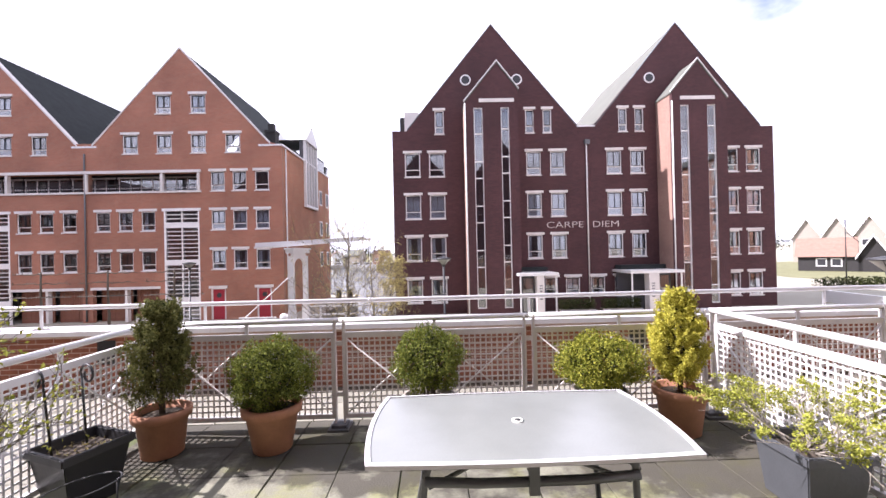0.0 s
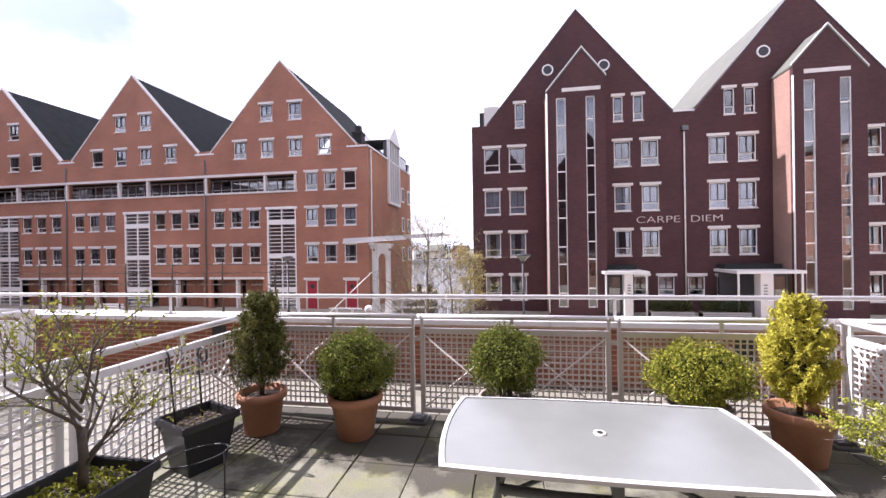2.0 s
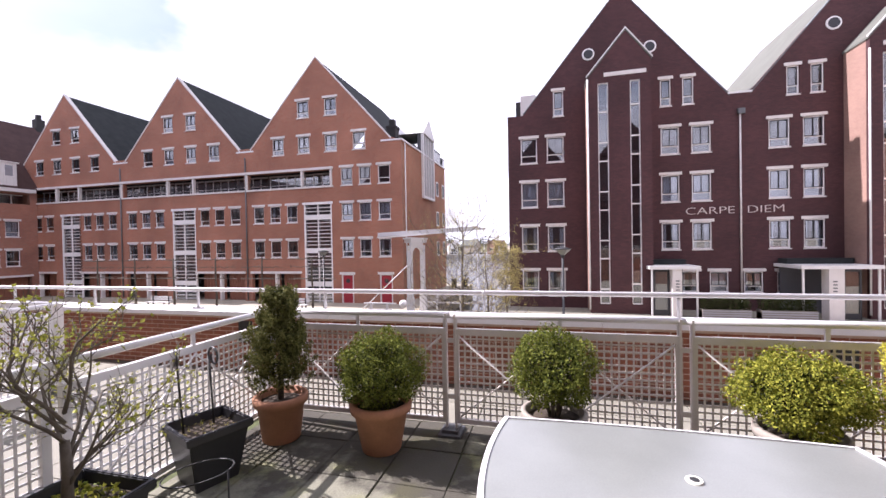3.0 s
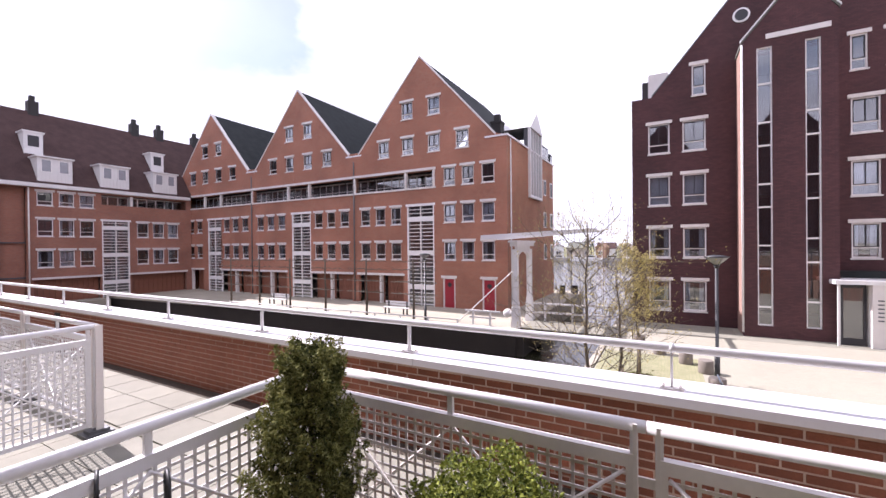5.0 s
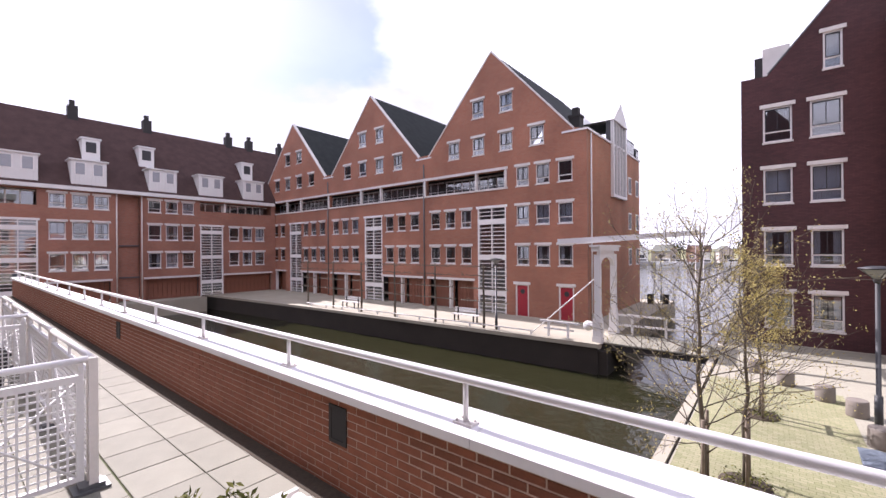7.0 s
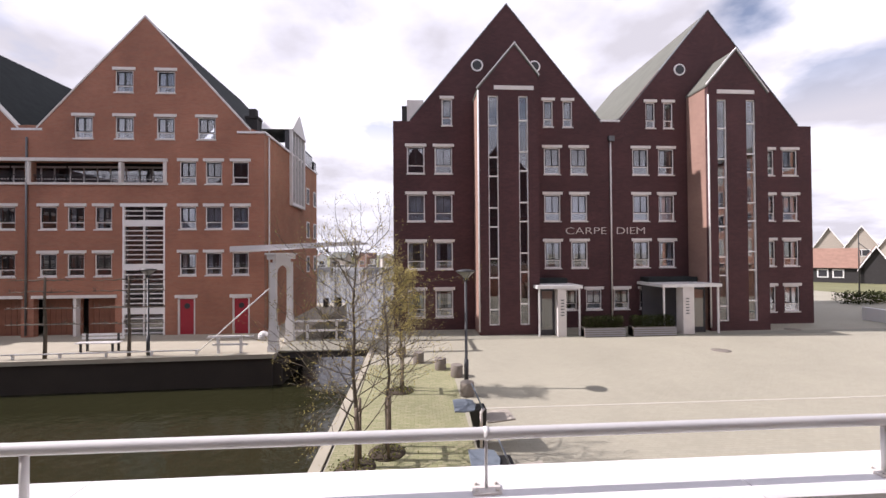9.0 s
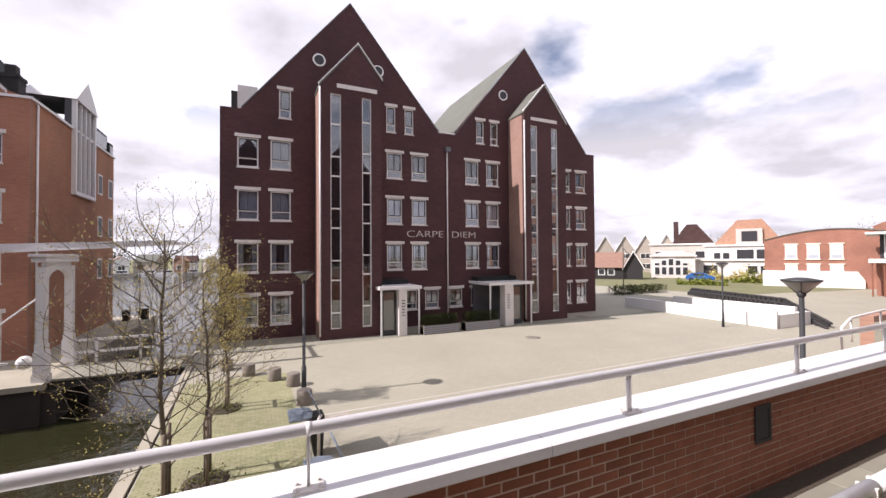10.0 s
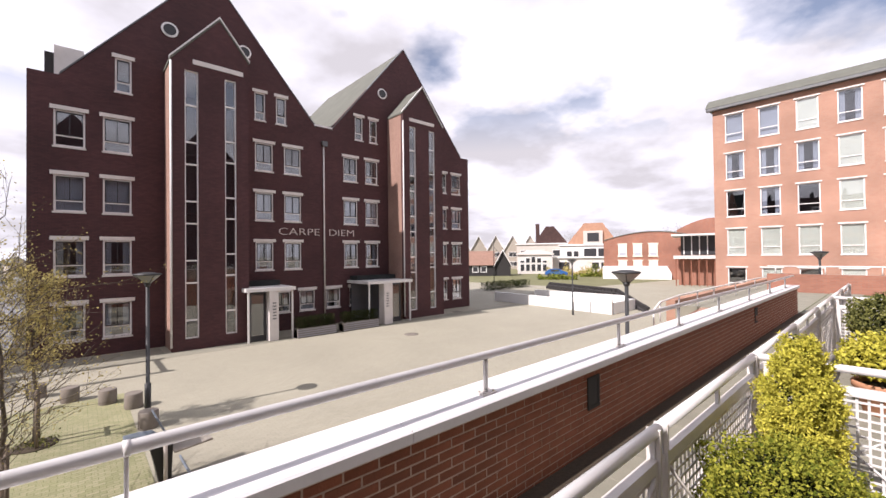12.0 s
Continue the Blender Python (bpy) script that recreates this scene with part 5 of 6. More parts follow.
for (xa, ya), (xb, yb), za, zb in (((6.9, 11.7), (0, 0), 0.75, 1.02), ((0, 0), (-5.8, -4.9), 1.0, 0.35)):
    d = Vector((xb - xa, yb - ya, zb - za))
    n = int(d.length / 0.55)
    for tier in (0, 1):
        off = Vector((-0.45 * tier, 0.1, -0.28 * tier - 0.05))
        part("waling", tube(bmesh.new(), [Vector((xa, ya, za)) + off, Vector((xb, yb, zb)) + off], 0.09, 6), "blackwood", tp)
        for k in range(n):
            p = Vector((xa, ya, za)) + d * (k / n) + off
            part("post", B((p.x - 0.13, p.x + 0.13, p.y - 0.13, p.y + 0.13, p.z - 0.5, p.z + (0.02 if k % 2 else -0.06))), "blackwood", tp)
tp2 = empty("hedge", 39, 38.5, GROUND, "low dark clipped hedge", "hedge")
r = np.random.default_rng(8)
part("crown", leaves(bmesh.new(), r, r.uniform((-4, -3.0, 0), (4, -1.2, 0.95), (2500, 3)), 0.16), "leaf_hedge_shaded", tp2)
bm = bmesh.new()
prism(bm, [(46, 30), (120, 18), (150, 100), (60, 90), (44, 50)], GROUND, GROUND + 0.01, "z")
structure("lawn", bm, "lawn", "grass field")


def far(name, px, t, rng_, label, category):
    """A thing seen under the angle px (degrees to the right of +y) at a distance; it faces the square."""
    a = radians(px)
    e = empty(name, -0.7 + rng_ * math.sin(a), 3.8 + rng_ * math.cos(a), GROUND, label, category)
    e.rotation_euler = (0, 0, -a)
    return e


def gable_house(e, x0, x1, eave, ridge, depth, wall, roof, wins=(), trim=True):
    xm = (x0 + x1) / 2
    bm = bmesh.new()
    prism(bm, [(x0, 0), (x1, 0), (x1, eave), (xm, ridge), (x0, eave)], 0, depth)
    w = part("wall", bm, wall, e)
    for xe in (x0 - 0.3, x1 + 0.3):
        bm = bmesh.new()
        k = 0.3 * (ridge - eave) / (xm - x0)
        prism(bm, [(xm, ridge + 0.02), (xe, eave - k + 0.02), (xe, eave - k + 0.2), (xm, ridge + 0.2)], -0.3, depth + 0.2)
        part("roof", bm, roof, e)
        if trim:
            bm = bmesh.new()
            prism(bm, [(xm, ridge), (xe, eave - k), (xe, eave - k + 0.3), (xm, ridge + 0.3)], -0.42, -0.3)
            part("bargeboard", bm, "white", e)
    for a, b, c, d in wins:
        f = part("window", B((a, b, -0.06, 0.0, c, d)), "white", e)
        part("pane", B((a + 0.12, (a + b) / 2 - 0.05, -0.08, -0.06, c + 0.12, d - 0.12), ((a + b) / 2 + 0.05, b - 0.12, -0.08, -0.06, c + 0.12, d - 0.12)), "darkframe", f)


def flat_house(e, x0, x1, h, depth, wall, wins=(), roof="tile_light"):
    part("wall", B((x0, x1, 0, depth, 0, h)), wall, e)
    part("roof", B((x0 - 0.3, x1 + 0.3, -0.3, depth, h, h + 0.3)), roof, e)
    for a, b, c, d in wins:
        f = part("window", B((a, b, -0.06, 0.0, c, d)), "white", e)
        part("pane", B((a + 0.12, b - 0.12, -0.08, -0.06, c + 0.12, d - 0.12)), "darkframe", f)


e = far("mast", 49.0, 0, 60, "thin dark mast with a short arm beyond the square", "mast")
part("pole", tube(bmesh.new(), [(0, 0, 0), (0, 0, 6.6)], 0.07, 8, 0.04), "iron", e)
part("arm", tube(bmesh.new(), [(0, 0, 5.3), (0.9, 0, 4.3), (1.0, 0, 4.1)], 0.04, 6), "iron", e)
e = far("timber_shed", 48.0, 0, 80, "black tarred timber shed with a red tiled roof", "shed")
part("wall", B((-4.8, 2.0, 0, 5, 0, 2.2)), "blackwood", e)
bm = bmesh.new()
prism(bm, [(-0.4, 2.1), (2.4, 4.9), (5.4, 2.1)], -5.2, 1.6, "x")
part("roof", bm, "tile_red", e)
gable_house(e, 1.6, 4.6, 2.2, 4.9, 4, "blackwood", "tile_red")
for x in (-2.8, -1.2):
    f = part("window", B((x, x + 1.2, -0.06, 0, 0.7, 1.9)), "white", e)
    part("pane", B((x + 0.15, x + 1.05, -0.08, -0.06, 0.85, 1.75)), "darkframe", f)
for i in range(5):
    e = far("row_house", 44.6 + i * 2.35, 0, 118 - i, "grey-brown row house with a steep tiled roof and pale bargeboards", "house")
    tagged(e, group="row houses beyond the field")
    gable_house(e, -2.3, 2.3, 5.4, 9.3, 9, "stone", "tile_brown", [(-1.2, 1.2, 3.4, 4.8), (-1.3, 1.3, 0.8, 2.2)])
e = far("house", 55.6, 0, 108, "pale house with a steep brown hipped roof and a tall chimney", "house")
flat_house(e, -6.5, 6.0, 6.6, 8, "render", [(-5.5, -3.6, 3.5, 5.2), (-1.5, 0.5, 3.5, 5.2), (2.5, 4.5, 3.5, 5.2), (-5, -3, 0.6, 2.4)], "white")
bm = bmesh.new()
prism(bm, [(-2.0, 6.9), (6.3, 6.9), (3.0, 11.2), (1.0, 11.2)], 0.2, 8)
part("upper_roof", bm, "tile_brown", e)
part("chimney", B((-1.6, -0.6, 1, 2, 6.6, 12.0)), "tile_brown", e)
e = far("conservatory", 54.6, 0, 88, "white garden house with tall arched windows", "house")
flat_house(e, -3.6, 3.6, 4.0, 5, "lintel", [(-3.1 + 1.15 * i, -2.1 + 1.15 * i, 0.5, 2.1) for i in range(5)] + [(-3.1 + 1.15 * i, -2.1 + 1.15 * i, 2.25, (2.9, 3.4, 3.7, 3.4, 2.9)[i]) for i in range(5)], "galv")
bm = bmesh.new()
prism(bm, [(-3.6, 4.3), (3.6, 4.3), (1.5, 5.0), (-1.5, 5.0)], 0, 5)
part("gable", bm, "galv", e)
e = far("house", 59.6, 0, 90, "long white flat-roofed extension with dark windows", "house")
flat_house(e, -4.8, 10.0, 3.2, 5, "lintel", [(-3.0, -0.6, 0.5, 2.5), (3.6, 5.2, 0.8, 2.4), (5.4, 7.0, 0.8, 2.4)], "white")
e = far("house", 62.2, 0, 100, "grey house with a bright orange tiled roof and a white dormer", "house")
flat_house(e, -7.5, 5.5, 6.0, 8, "lintel", [(-6.0, -4.7, 3.0, 4.8), (-4.5, -3.2, 3.0, 4.8), (-2.2, 0.7, 2.4, 5.4), (0.9, 3.8, 2.4, 5.4)], "white")
bm = bmesh.new()
prism(bm, [(-6.0, 6.2), (5.5, 6.2), (2.0, 11.2), (-2.0, 11.2)], 0.5, 9)
part("upper_roof", bm, "tile_orange", e)
d = part("dormer", B((-2.2, 2.0, 0.0, 3, 6.2, 9.4)), "render", e)
part("pane", B((-1.3, 1.2, -0.05, 0.0, 6.9, 8.9)), "darkframe", d)
gable_house(e, 6.0, 13.0, 3.4, 7.0, 8, "tile_red", "tile_red", (), False)
for az, dist, n, w, h, nm in ((61.3, 84, 2600, 7.5, 2.2, 1), (65.0, 78, 2000, 6.0, 2.4, 2), (57.5, 70, 900, 3.0, 1.4, 3)):
    e = far("bush", az, 0, dist, "rough brownish green bushes at the edge of the field", "bush")
    r = np.random.default_rng(nm)
    q = r.uniform(-1, 1, (n, 3)) * (w, 1.6, 1)
    q[:, 2] = abs(r.normal(size=n)) * h * 0.38 * (0.6 + 0.4 * np.cos(q[:, 0] * 1.7))
    part("crown", leaves(bmesh.new(), r, q, 0.34), "leaf_dry" if nm == 1 else "leaf_box", e)
e = far("car", 57.4, 0, 78, "blue parked car beyond the square", "car")
bm = bmesh.new()
prism(bm, [(-2.0, 0.35), (2.0, 0.35), (2.05, 0.8), (1.2, 0.95), (0.6, 1.4), (-1.1, 1.42), (-1.9, 0.95), (-2.05, 0.7)], -0.8, 0.8)
bmesh.ops.bevel(bm, geom=bm.edges[:], offset=0.06, segments=2, affect="EDGES")
part("body", bm, "bluecar", e)
for x in (-1.25, 1.25):
    bm = bmesh.new()
    bmesh.ops.create_cone(bm, cap_ends=True, segments=20, radius1=0.32, radius2=0.32, depth=1.64, matrix=pose(x, 0, 0.32, 90))
    part("wheel", bm, "iron", e)
part("side_window", B((-0.95, 0.5, -0.82, 0.82, 0.95, 1.3)), "darkframe", e)

# brick building with a barrel roof
e = far("barrel_roofed_building", 68.6, 0, 72, "orange-red brick building with a low barrel roof and white plinth", "building")
arc = [(-6.5 + 15.0 * k / 14, 6.0 + 2.0 * math.sin(math.pi * (0.12 + 0.80 * k / 14)) - 0.5) for k in range(15)]
bm = bmesh.new()
prism(bm, [(-6.5, 0)] + [(8.5, 0)] + list(reversed(arc)), 0, 12)
part("wall", bm, "brick_rbx", e)
bm = bmesh.new()
prism(bm, arc + [(x, z + 0.12) for x, z in reversed(arc)], -0.1, 12.2)
part("roof", bm, "tile_light", e)
bm = bmesh.new()
prism(bm, [(-6.7, 0), (3.2, 0), (3.2, 1.0), (2.6, 2.1), (-6.7, 2.1)], -0.35, -0.01)
part("plinth", bm, "white", e, "white rendered plinth")
for i in range(3):
    x = -4.3 + i * 2.2
    for z, h in ((3.7, 1.9), (1.45, 1.5)):
        f = part("window", B((x, x + 1.25, -0.05, 0.0, z, z + h), (x - 0.12, x + 1.37, -0.12, 0.0, z + h, z + h + 0.14), (x - 0.12, x + 1.37, -0.12, 0.0, z - 0.12, z)), "blind", e)
        part("pane", B((x + 0.12, x + 1.13, -0.07, -0.05, z + 0.1, z + 0.55)), "darkframe" if z < 3 else "curtain", f)
e = far("pavilion", 73.0, 0, 60, "brick wing with a flat white roof over slender columns", "building")
part("wall", B((-1.2, 6, 1.2, 8, 0, 5.0)), "brick_rbx", e)
part("roof", B((-1.9, 3.9, -1.0, 8, 6.3, 6.5)), "white", e)
part("window_band", B((-0.9, 3.3, 1.0, 1.2, 3.9, 6.3)), "darkframe", e)
for i in range(7):
    part("column", B((-1.5 + i * 0.82, -1.37 + i * 0.82, -0.4, -0.25, 0, 3.4)), "garage", e)
for i in range(5):
    part("mullion", B((-0.6 + i * 0.85, -0.5 + i * 0.85, 0.9, 1.0, 3.9, 6.3)), "white", e)
part("balcony", B((-1.7, 3.9, -0.6, 1.2, 3.4, 3.8)), "lintel", e)
e = far("barrel_roofed_building", 74.5, 0, 84, "red brick building with a curved roof, further off", "building")
arc = [(-4.0 + 11 * k / 14, 8.2 + 1.9 * math.sin(math.pi * k / 14)) for k in range(15)]
bm = bmesh.new()
prism(bm, [(-4.0, 0)] + [(7.0, 0)] + list(reversed(arc)), 0, 12)
part("wall", bm, "brick_rbx", e)

# upper walk beyond the parapet, its brick ramp and railing
bm = bmesh.new()
prism(bm, [(8.2, 6.2), (8.2, 7.6), (9.6, 8.15), (11.9, 8.4), (15.2, 8.4), (15.2, 6.2)], WATER, -1.0, "z")
for v in bm.verts:
    if v.co.z > -1.5:
        v.co.z = -0.08 if v.co.x > 15 else -0.35 if v.co.x > 11 else -1.1 if v.co.x > 9 else -1.6
structure("ramp", bm, "ramp_floor", "red brick ramp down from the upper walk")
bm = bmesh.new()
prism(bm, [(15.2, 9.2), (46, 9.2), (46, 9.5), (15.2, 9.5)], WATER, 0.1, "z")
structure("ramp_wall", bm, "brick_ramp", "red brick parapet of the upper walk")
ur = empty("walk_railing", 0, 0, 0, "white steel railing on the upper walk", "railing")
line = [(10.9, 8.3, 0.26), (11.9, 8.5, 0.38), (13.6, 8.55, 0.44), (17.3, 8.55, 0.46), (24, 8.55, 0.46), (31, 8.5, 0.46)]
part("handrail", tube(bmesh.new(), line, 0.03, 8), "rail", ur)
for x, y, z in line + [(15.4, 8.55, 0.45), (20.4, 8.55, 0.46), (27.5, 8.5, 0.46)]:
    part("post", tube(bmesh.new(), [(x, y, z), (x, y, z - 0.55)], 0.022, 8), "rail", ur)
ew = empty("end_wall", 17.5, 4.8, 0, "red brick cross wall with a white handrail at the end of the walk", "wall")
part("brick_base", B((6, 6.3, -6, 3.2, -0.06, 0.75)), "brick_rb", ew)
part("handrail", tube(bmesh.new(), [(6.15, -6, 1.1), (6.15, 3.2, 1.1)], 0.03, 8), "rail", ew)
for k in range(6):
    part("post", tube(bmesh.new(), [(6.15, -5.6 + k * 1.7, 0.75), (6.15, -5.6 + k * 1.7, 1.1)], 0.022, 8), "rail", ew)

# far shore with small houses and boats
r = np.random.default_rng(21)
for i in range(15):
    x = -62 + i * 5.4
    e = empty("shore_house", x, 172 + r.uniform(0, 12), WATER + 0.5, "small pale house on the far shore", "house", "houses on the far shore")
    w = r.uniform(2.0, 3.0)
    e.rotation_euler.z = (0.0, 1.2, -0.5, 1.57, 0.3)[i % 5]
    gable_house(e, -w, w, r.uniform(3.0, 4.5), r.uniform(5.2, 7.2), 7, ("white", "render", "stone", "tile_red")[i % 4], ("tile_light", "tile_red", "tile_brown")[i % 3], [(-1, 1, 1.2, 2.8)], False)
for i in range(11):
    e = empty("moored_boat", -55 + i * 6.3 + r.uniform(-1, 1), 160 + r.uniform(-6, 3), WATER, "white cabin boat moored at the far shore", "boat", "moored boats")
    part("hull", (lambda bm: (prism(bm, [(-3, 0), (2.6, 0), (3.4, 1.1), (-3.1, 1.1)], -1, 1), bm)[1])(bmesh.new()), "white" if i % 3 else "boat", e)
    part("cabin", B((-1.8, 1.2, -0.8, 0.8, 1.1, 2.1)), "white", e)
    part("cabin_window", B((-1.6, 1.0, -0.83, -0.8, 1.4, 1.9)), "darkframe", e)
for i in range(26):
    e = empty("tree", -110 + i * 16 + r.uniform(-4, 4), 210 + r.uniform(-8, 20), WATER + 0.5, "bare tree on the far shore", "tree", "trees on the far shore")
    part("trunk", tube(bmesh.new(), [(0, 0, 0), (0, 0, 5)], 0.25, 6, 0.1), "bark", e)
    q = r.normal(size=(240, 3)) * (2.6, 2.6, 1.8) + np.array((0, 0, 5.4))
    part("crown", leaves(bmesh.new(), r, q, 0.9), "leaf_hedge_shaded", e)
for i in range(7):
    az = 60 + i * 2.9
    e = far("tree", az, 0, 165 + 12 * (i % 3), "bare winter tree beyond the houses", "tree")
    tagged(e, group="trees beyond the houses")
    part("trunk", tube(bmesh.new(), [(0, 0, 0), (0, 0, 7)], 0.3, 6, 0.1), "bark", e)
    q = r.normal(size=(5000, 3)) * (3.4, 3, 2.2) + np.array((0, 0, 7.0 + (3 if az > 70 else 0)))
    part("crown", leaves(bmesh.new(), r, q, 0.2), "leaf_far", e)


# ---- terrace things ----
def pot(e, r_top, r_base, h, mat="terracotta"):
    prof = [(r_base, 0), (r_base + 0.01, 0.01), (r_top - 0.03, h - 0.075), (r_top, h - 0.07), (r_top + 0.005, h - 0.01), (r_top - 0.005, h), (r_top - 0.03, h), (r_top - 0.04, h - 0.06), (r_top - 0.045, h - 0.062)]
    part("pot", lathe(bmesh.new(), prof, 36), mat, e)
    part("soil", lathe(bmesh.new(), [(r_top - 0.05, h - 0.09), (r_top - 0.05, h - 0.055), (0.05, h - 0.045)], 24), "soil", e)


def ball_points(r, n, rx, rz, cz, noise_amp=0.2, inner=0.55):
    d = r.normal(size=(n, 3))
    d /= np.linalg.norm(d, axis=1)[:, None]
    out = []
    for v in d:
        k = 1 + noise_amp * noise.noise(Vector(v) * 2.3 + Vector((cz * 7, rx * 9, 0))) * 2 + 0.05 * noise.noise(Vector(v) * 9)
        s = k * (inner + (1 - inner) * r.uniform() ** 0.35)
        out.append((v[0] * rx * s, v[1] * rx * s, cz + v[2] * rz * s))
    return out


def potted_ball(x, y, pr, pb, ph, rx, rz, cz, leaf, label, n=15000, potmat="terracotta", size=0.019, seed=1):
    r = np.random.default_rng(seed)
    e = empty("potted_shrub", x + TX, y, 0, label, "potted plant")
    pot(e, pr, pb, ph, potmat)
    st = bmesh.new()
    for k in range(7):
        a = k * 0.9
        tube(st, [(0.03 * math.cos(a), 0.03 * math.sin(a), ph - 0.06), (0.08 * math.cos(a), 0.08 * math.sin(a), cz - rz * 0.5), (0.6 * rx * math.cos(a), 0.6 * rx * math.sin(a), cz)], 0.014, 6, 0.005)
    part("stems", st, "bark", e)
    # inner leaves in a much darker colour paint the shade inside the ball
    part("inner_growth", leaves(bmesh.new(), r, ball_points(r, n // 5, rx * 0.7, rz * 0.7, cz, 0.1, 0.2), size * 1.3), "leaf_hedge_shaded", e)
    part("foliage", leaves(bmesh.new(), r, ball_points(r, n, rx, rz, cz), size), leaf, e)
    return e


potted_ball(-1.03, 4.24, 0.25, 0.15, 0.40, 0.345, 0.295, 0.655, "leaf_box", "clipped box ball in a terracotta pot by the fence", seed=2)
potted_ball(0.35, 4.28, 0.24, 0.16, 0.42, 0.31, 0.28, 0.735, "leaf_box", "clipped box ball in a pale stone pot by the fence", 11000, "stone", seed=3)
potted_ball(1.90, 4.28, 0.25, 0.16, 0.42, 0.375, 0.235, 0.67, "leaf_lime", "broad light green box bush in a pot by the fence", 14000, "stone", seed=4)


def conifer(x, y, pr, ph, r0, z0, z1, leaf, label, n, seed, clumps, size=0.03, pointed=False):
    r = np.random.default_rng(seed)
    e = empty("potted_conifer", x + TX, y, 0, label, "potted plant")
    pot(e, pr, 0.15, ph)
    part("trunk", tube(bmesh.new(), [(0, 0, ph - 0.06), (0.01, 0, (z0 + z1) / 2), (0, 0, z1 - 0.05)], 0.025, 8, 0.008), "bark", e)
    pts = []
    for k in range(clumps):
        u = r.uniform() ** 0.85
        z = z0 + (z1 - z0) * u
        rad = r0 * (0.7 + 0.3 * min(1, u / 0.25)) * (1 - max(0, u - 0.3) ** 1.3 * 1.25) if not pointed else r0 * min(1, 0.55 + u * 2) * (min(1, (1 - u) / 0.42) ** 0.85)
        a = r.uniform(0, 6.28)
        rad *= 1 + (0.35 if pointed else 0.8) * noise.noise(Vector((math.cos(a) * 1.6, math.sin(a) * 1.6, z * 6.0 + seed)))
        rr = rad * (0.55 + 0.45 * r.uniform() ** 0.5) + (r.uniform(0.02, 0.06) if r.uniform() > 0.8 else 0)
        c = np.array((rr * math.cos(a), rr * math.sin(a), z))
        out = np.array((math.cos(a) * 0.6, math.sin(a) * 0.6, 0.8))
        m = n // clumps
        s = r.uniform(0, 1, (m, 1))
        pts.extend((c + out * s * 0.12 + r.normal(scale=0.018, size=(m, 3)) * (1.3 - s)).tolist())
    if pointed:
        pts = [(p[0], p[1] * 0.8 + 0.02, p[2]) for p in pts]
    part("foliage", leaves(bmesh.new(), r, pts, size, 0.2, 1.25), leaf, e)
    # darker leaves near the trunk paint the conifer's inner shade
    part("inner_growth", leaves(bmesh.new(), r, [(p[0] * 0.6, p[1] * 0.6, p[2]) for p in pts[::6]], size), "leaf_hedge_shaded", e)
    return e


conifer(-1.97, 4.22, 0.225, 0.39, 0.195, 0.44, 1.25, "leaf_boxdark", "slim dark green conifer in a terracotta pot in the fence corner", 30000, 12, 300, 0.017)
conifer(2.65, 4.3, 0.235, 0.41, 0.175, 0.44, 1.23, "leaf_yellow", "golden conifer in a terracotta pot in the fence corner", 34000, 13, 420, 0.017, True)


def square_pot(e, wt, wb, h, mat="blackpot"):
    bm = bmesh.new()
    def ring(w, z):
        return [bm.verts.new(p) for p in ((-w, -w, z), (w, -w, z), (w, w, z), (-w, w, z))]
    rs = [ring(wb, 0), ring(wt - 0.025, h - 0.06), ring(wt, h - 0.055), ring(wt, h), ring(wt - 0.03, h), ring(wt - 0.04, h - 0.08)]
    for a, b in zip(rs, rs[1:]):
        for k in range(4):
            bm.faces.new((a[k], a[(k + 1) % 4], b[(k + 1) % 4], b[k]))
    bm.faces.new(list(reversed(rs[0]))), bm.faces.new(rs[-1])
    bmesh.ops.bevel(bm, geom=bm.edges[:], offset=0.006, segments=2, affect="EDGES")
    part("tub", bm, mat, e)
    part("soil", B((-wt + 0.045, wt - 0.045, -wt + 0.045, wt - 0.045, h - 0.09, h - 0.065)), "soil", e)


bp = empty("planter_tub", -2.10 + TX, 3.56, 0, "black square plastic planter with soil and iron scroll stakes", "planter")
bp.rotation_euler = (0, 0, radians(-22))
square_pot(bp, 0.225, 0.145, 0.42)
for x, y, s in ((-0.16, 0.08, 1), (-0.15, -0.13, -1)):
    pts = [(x + 0.08, y, 0.3), (x + 0.02 * s, y, 0.86)]
    for k in range(14):
        a = math.pi * k / 6.0
        rr = 0.085 * (1 - k / 22)
        pts.append((x + 0.02 * s + s * (0.075 - rr * math.cos(a)), y, 0.86 + rr * math.sin(a)))
    part("scroll_stake", tube(bmesh.new(), pts, 0.008, 6), "iron", bp)
r = np.random.default_rng(17)
part("dry_litter", leaves(bmesh.new(), r, r.uniform((-0.17, -0.17, 0.36), (0.17, 0.17, 0.375), (70, 3)), 0.022), "leaf_dry", bp)

lp = empty("planter_tub", -2.08 + TX, 2.65, 0, "black square planter with a bare leafless shrub and low green weeds", "planter")
square_pot(lp, 0.27, 0.2, 0.40)
r = np.random.default_rng(31)
part("foliage", leaves(bmesh.new(), r, r.uniform((-0.2, -0.2, 0.34), (0.2, 0.2, 0.37), (420, 3)), 0.03), "leaf_lime", lp)
br, tips = bmesh.new(), []
tube(br, [(0, 0, 0.33), (0.01, 0.0, 0.55), (-0.02, 0.01, 0.7)], 0.028, 8, 0.022)
for k in range(9):
    a = k * 0.75
    limb(br, r, (0, 0, 0.45 + 0.05 * k), (0.8 * math.cos(a) - 0.1, 0.8 * math.sin(a), 1.0), 0.44, 0.011, 3, tips)
part("branch_growth", br, "bark", lp)
tips = [t for t in tips]
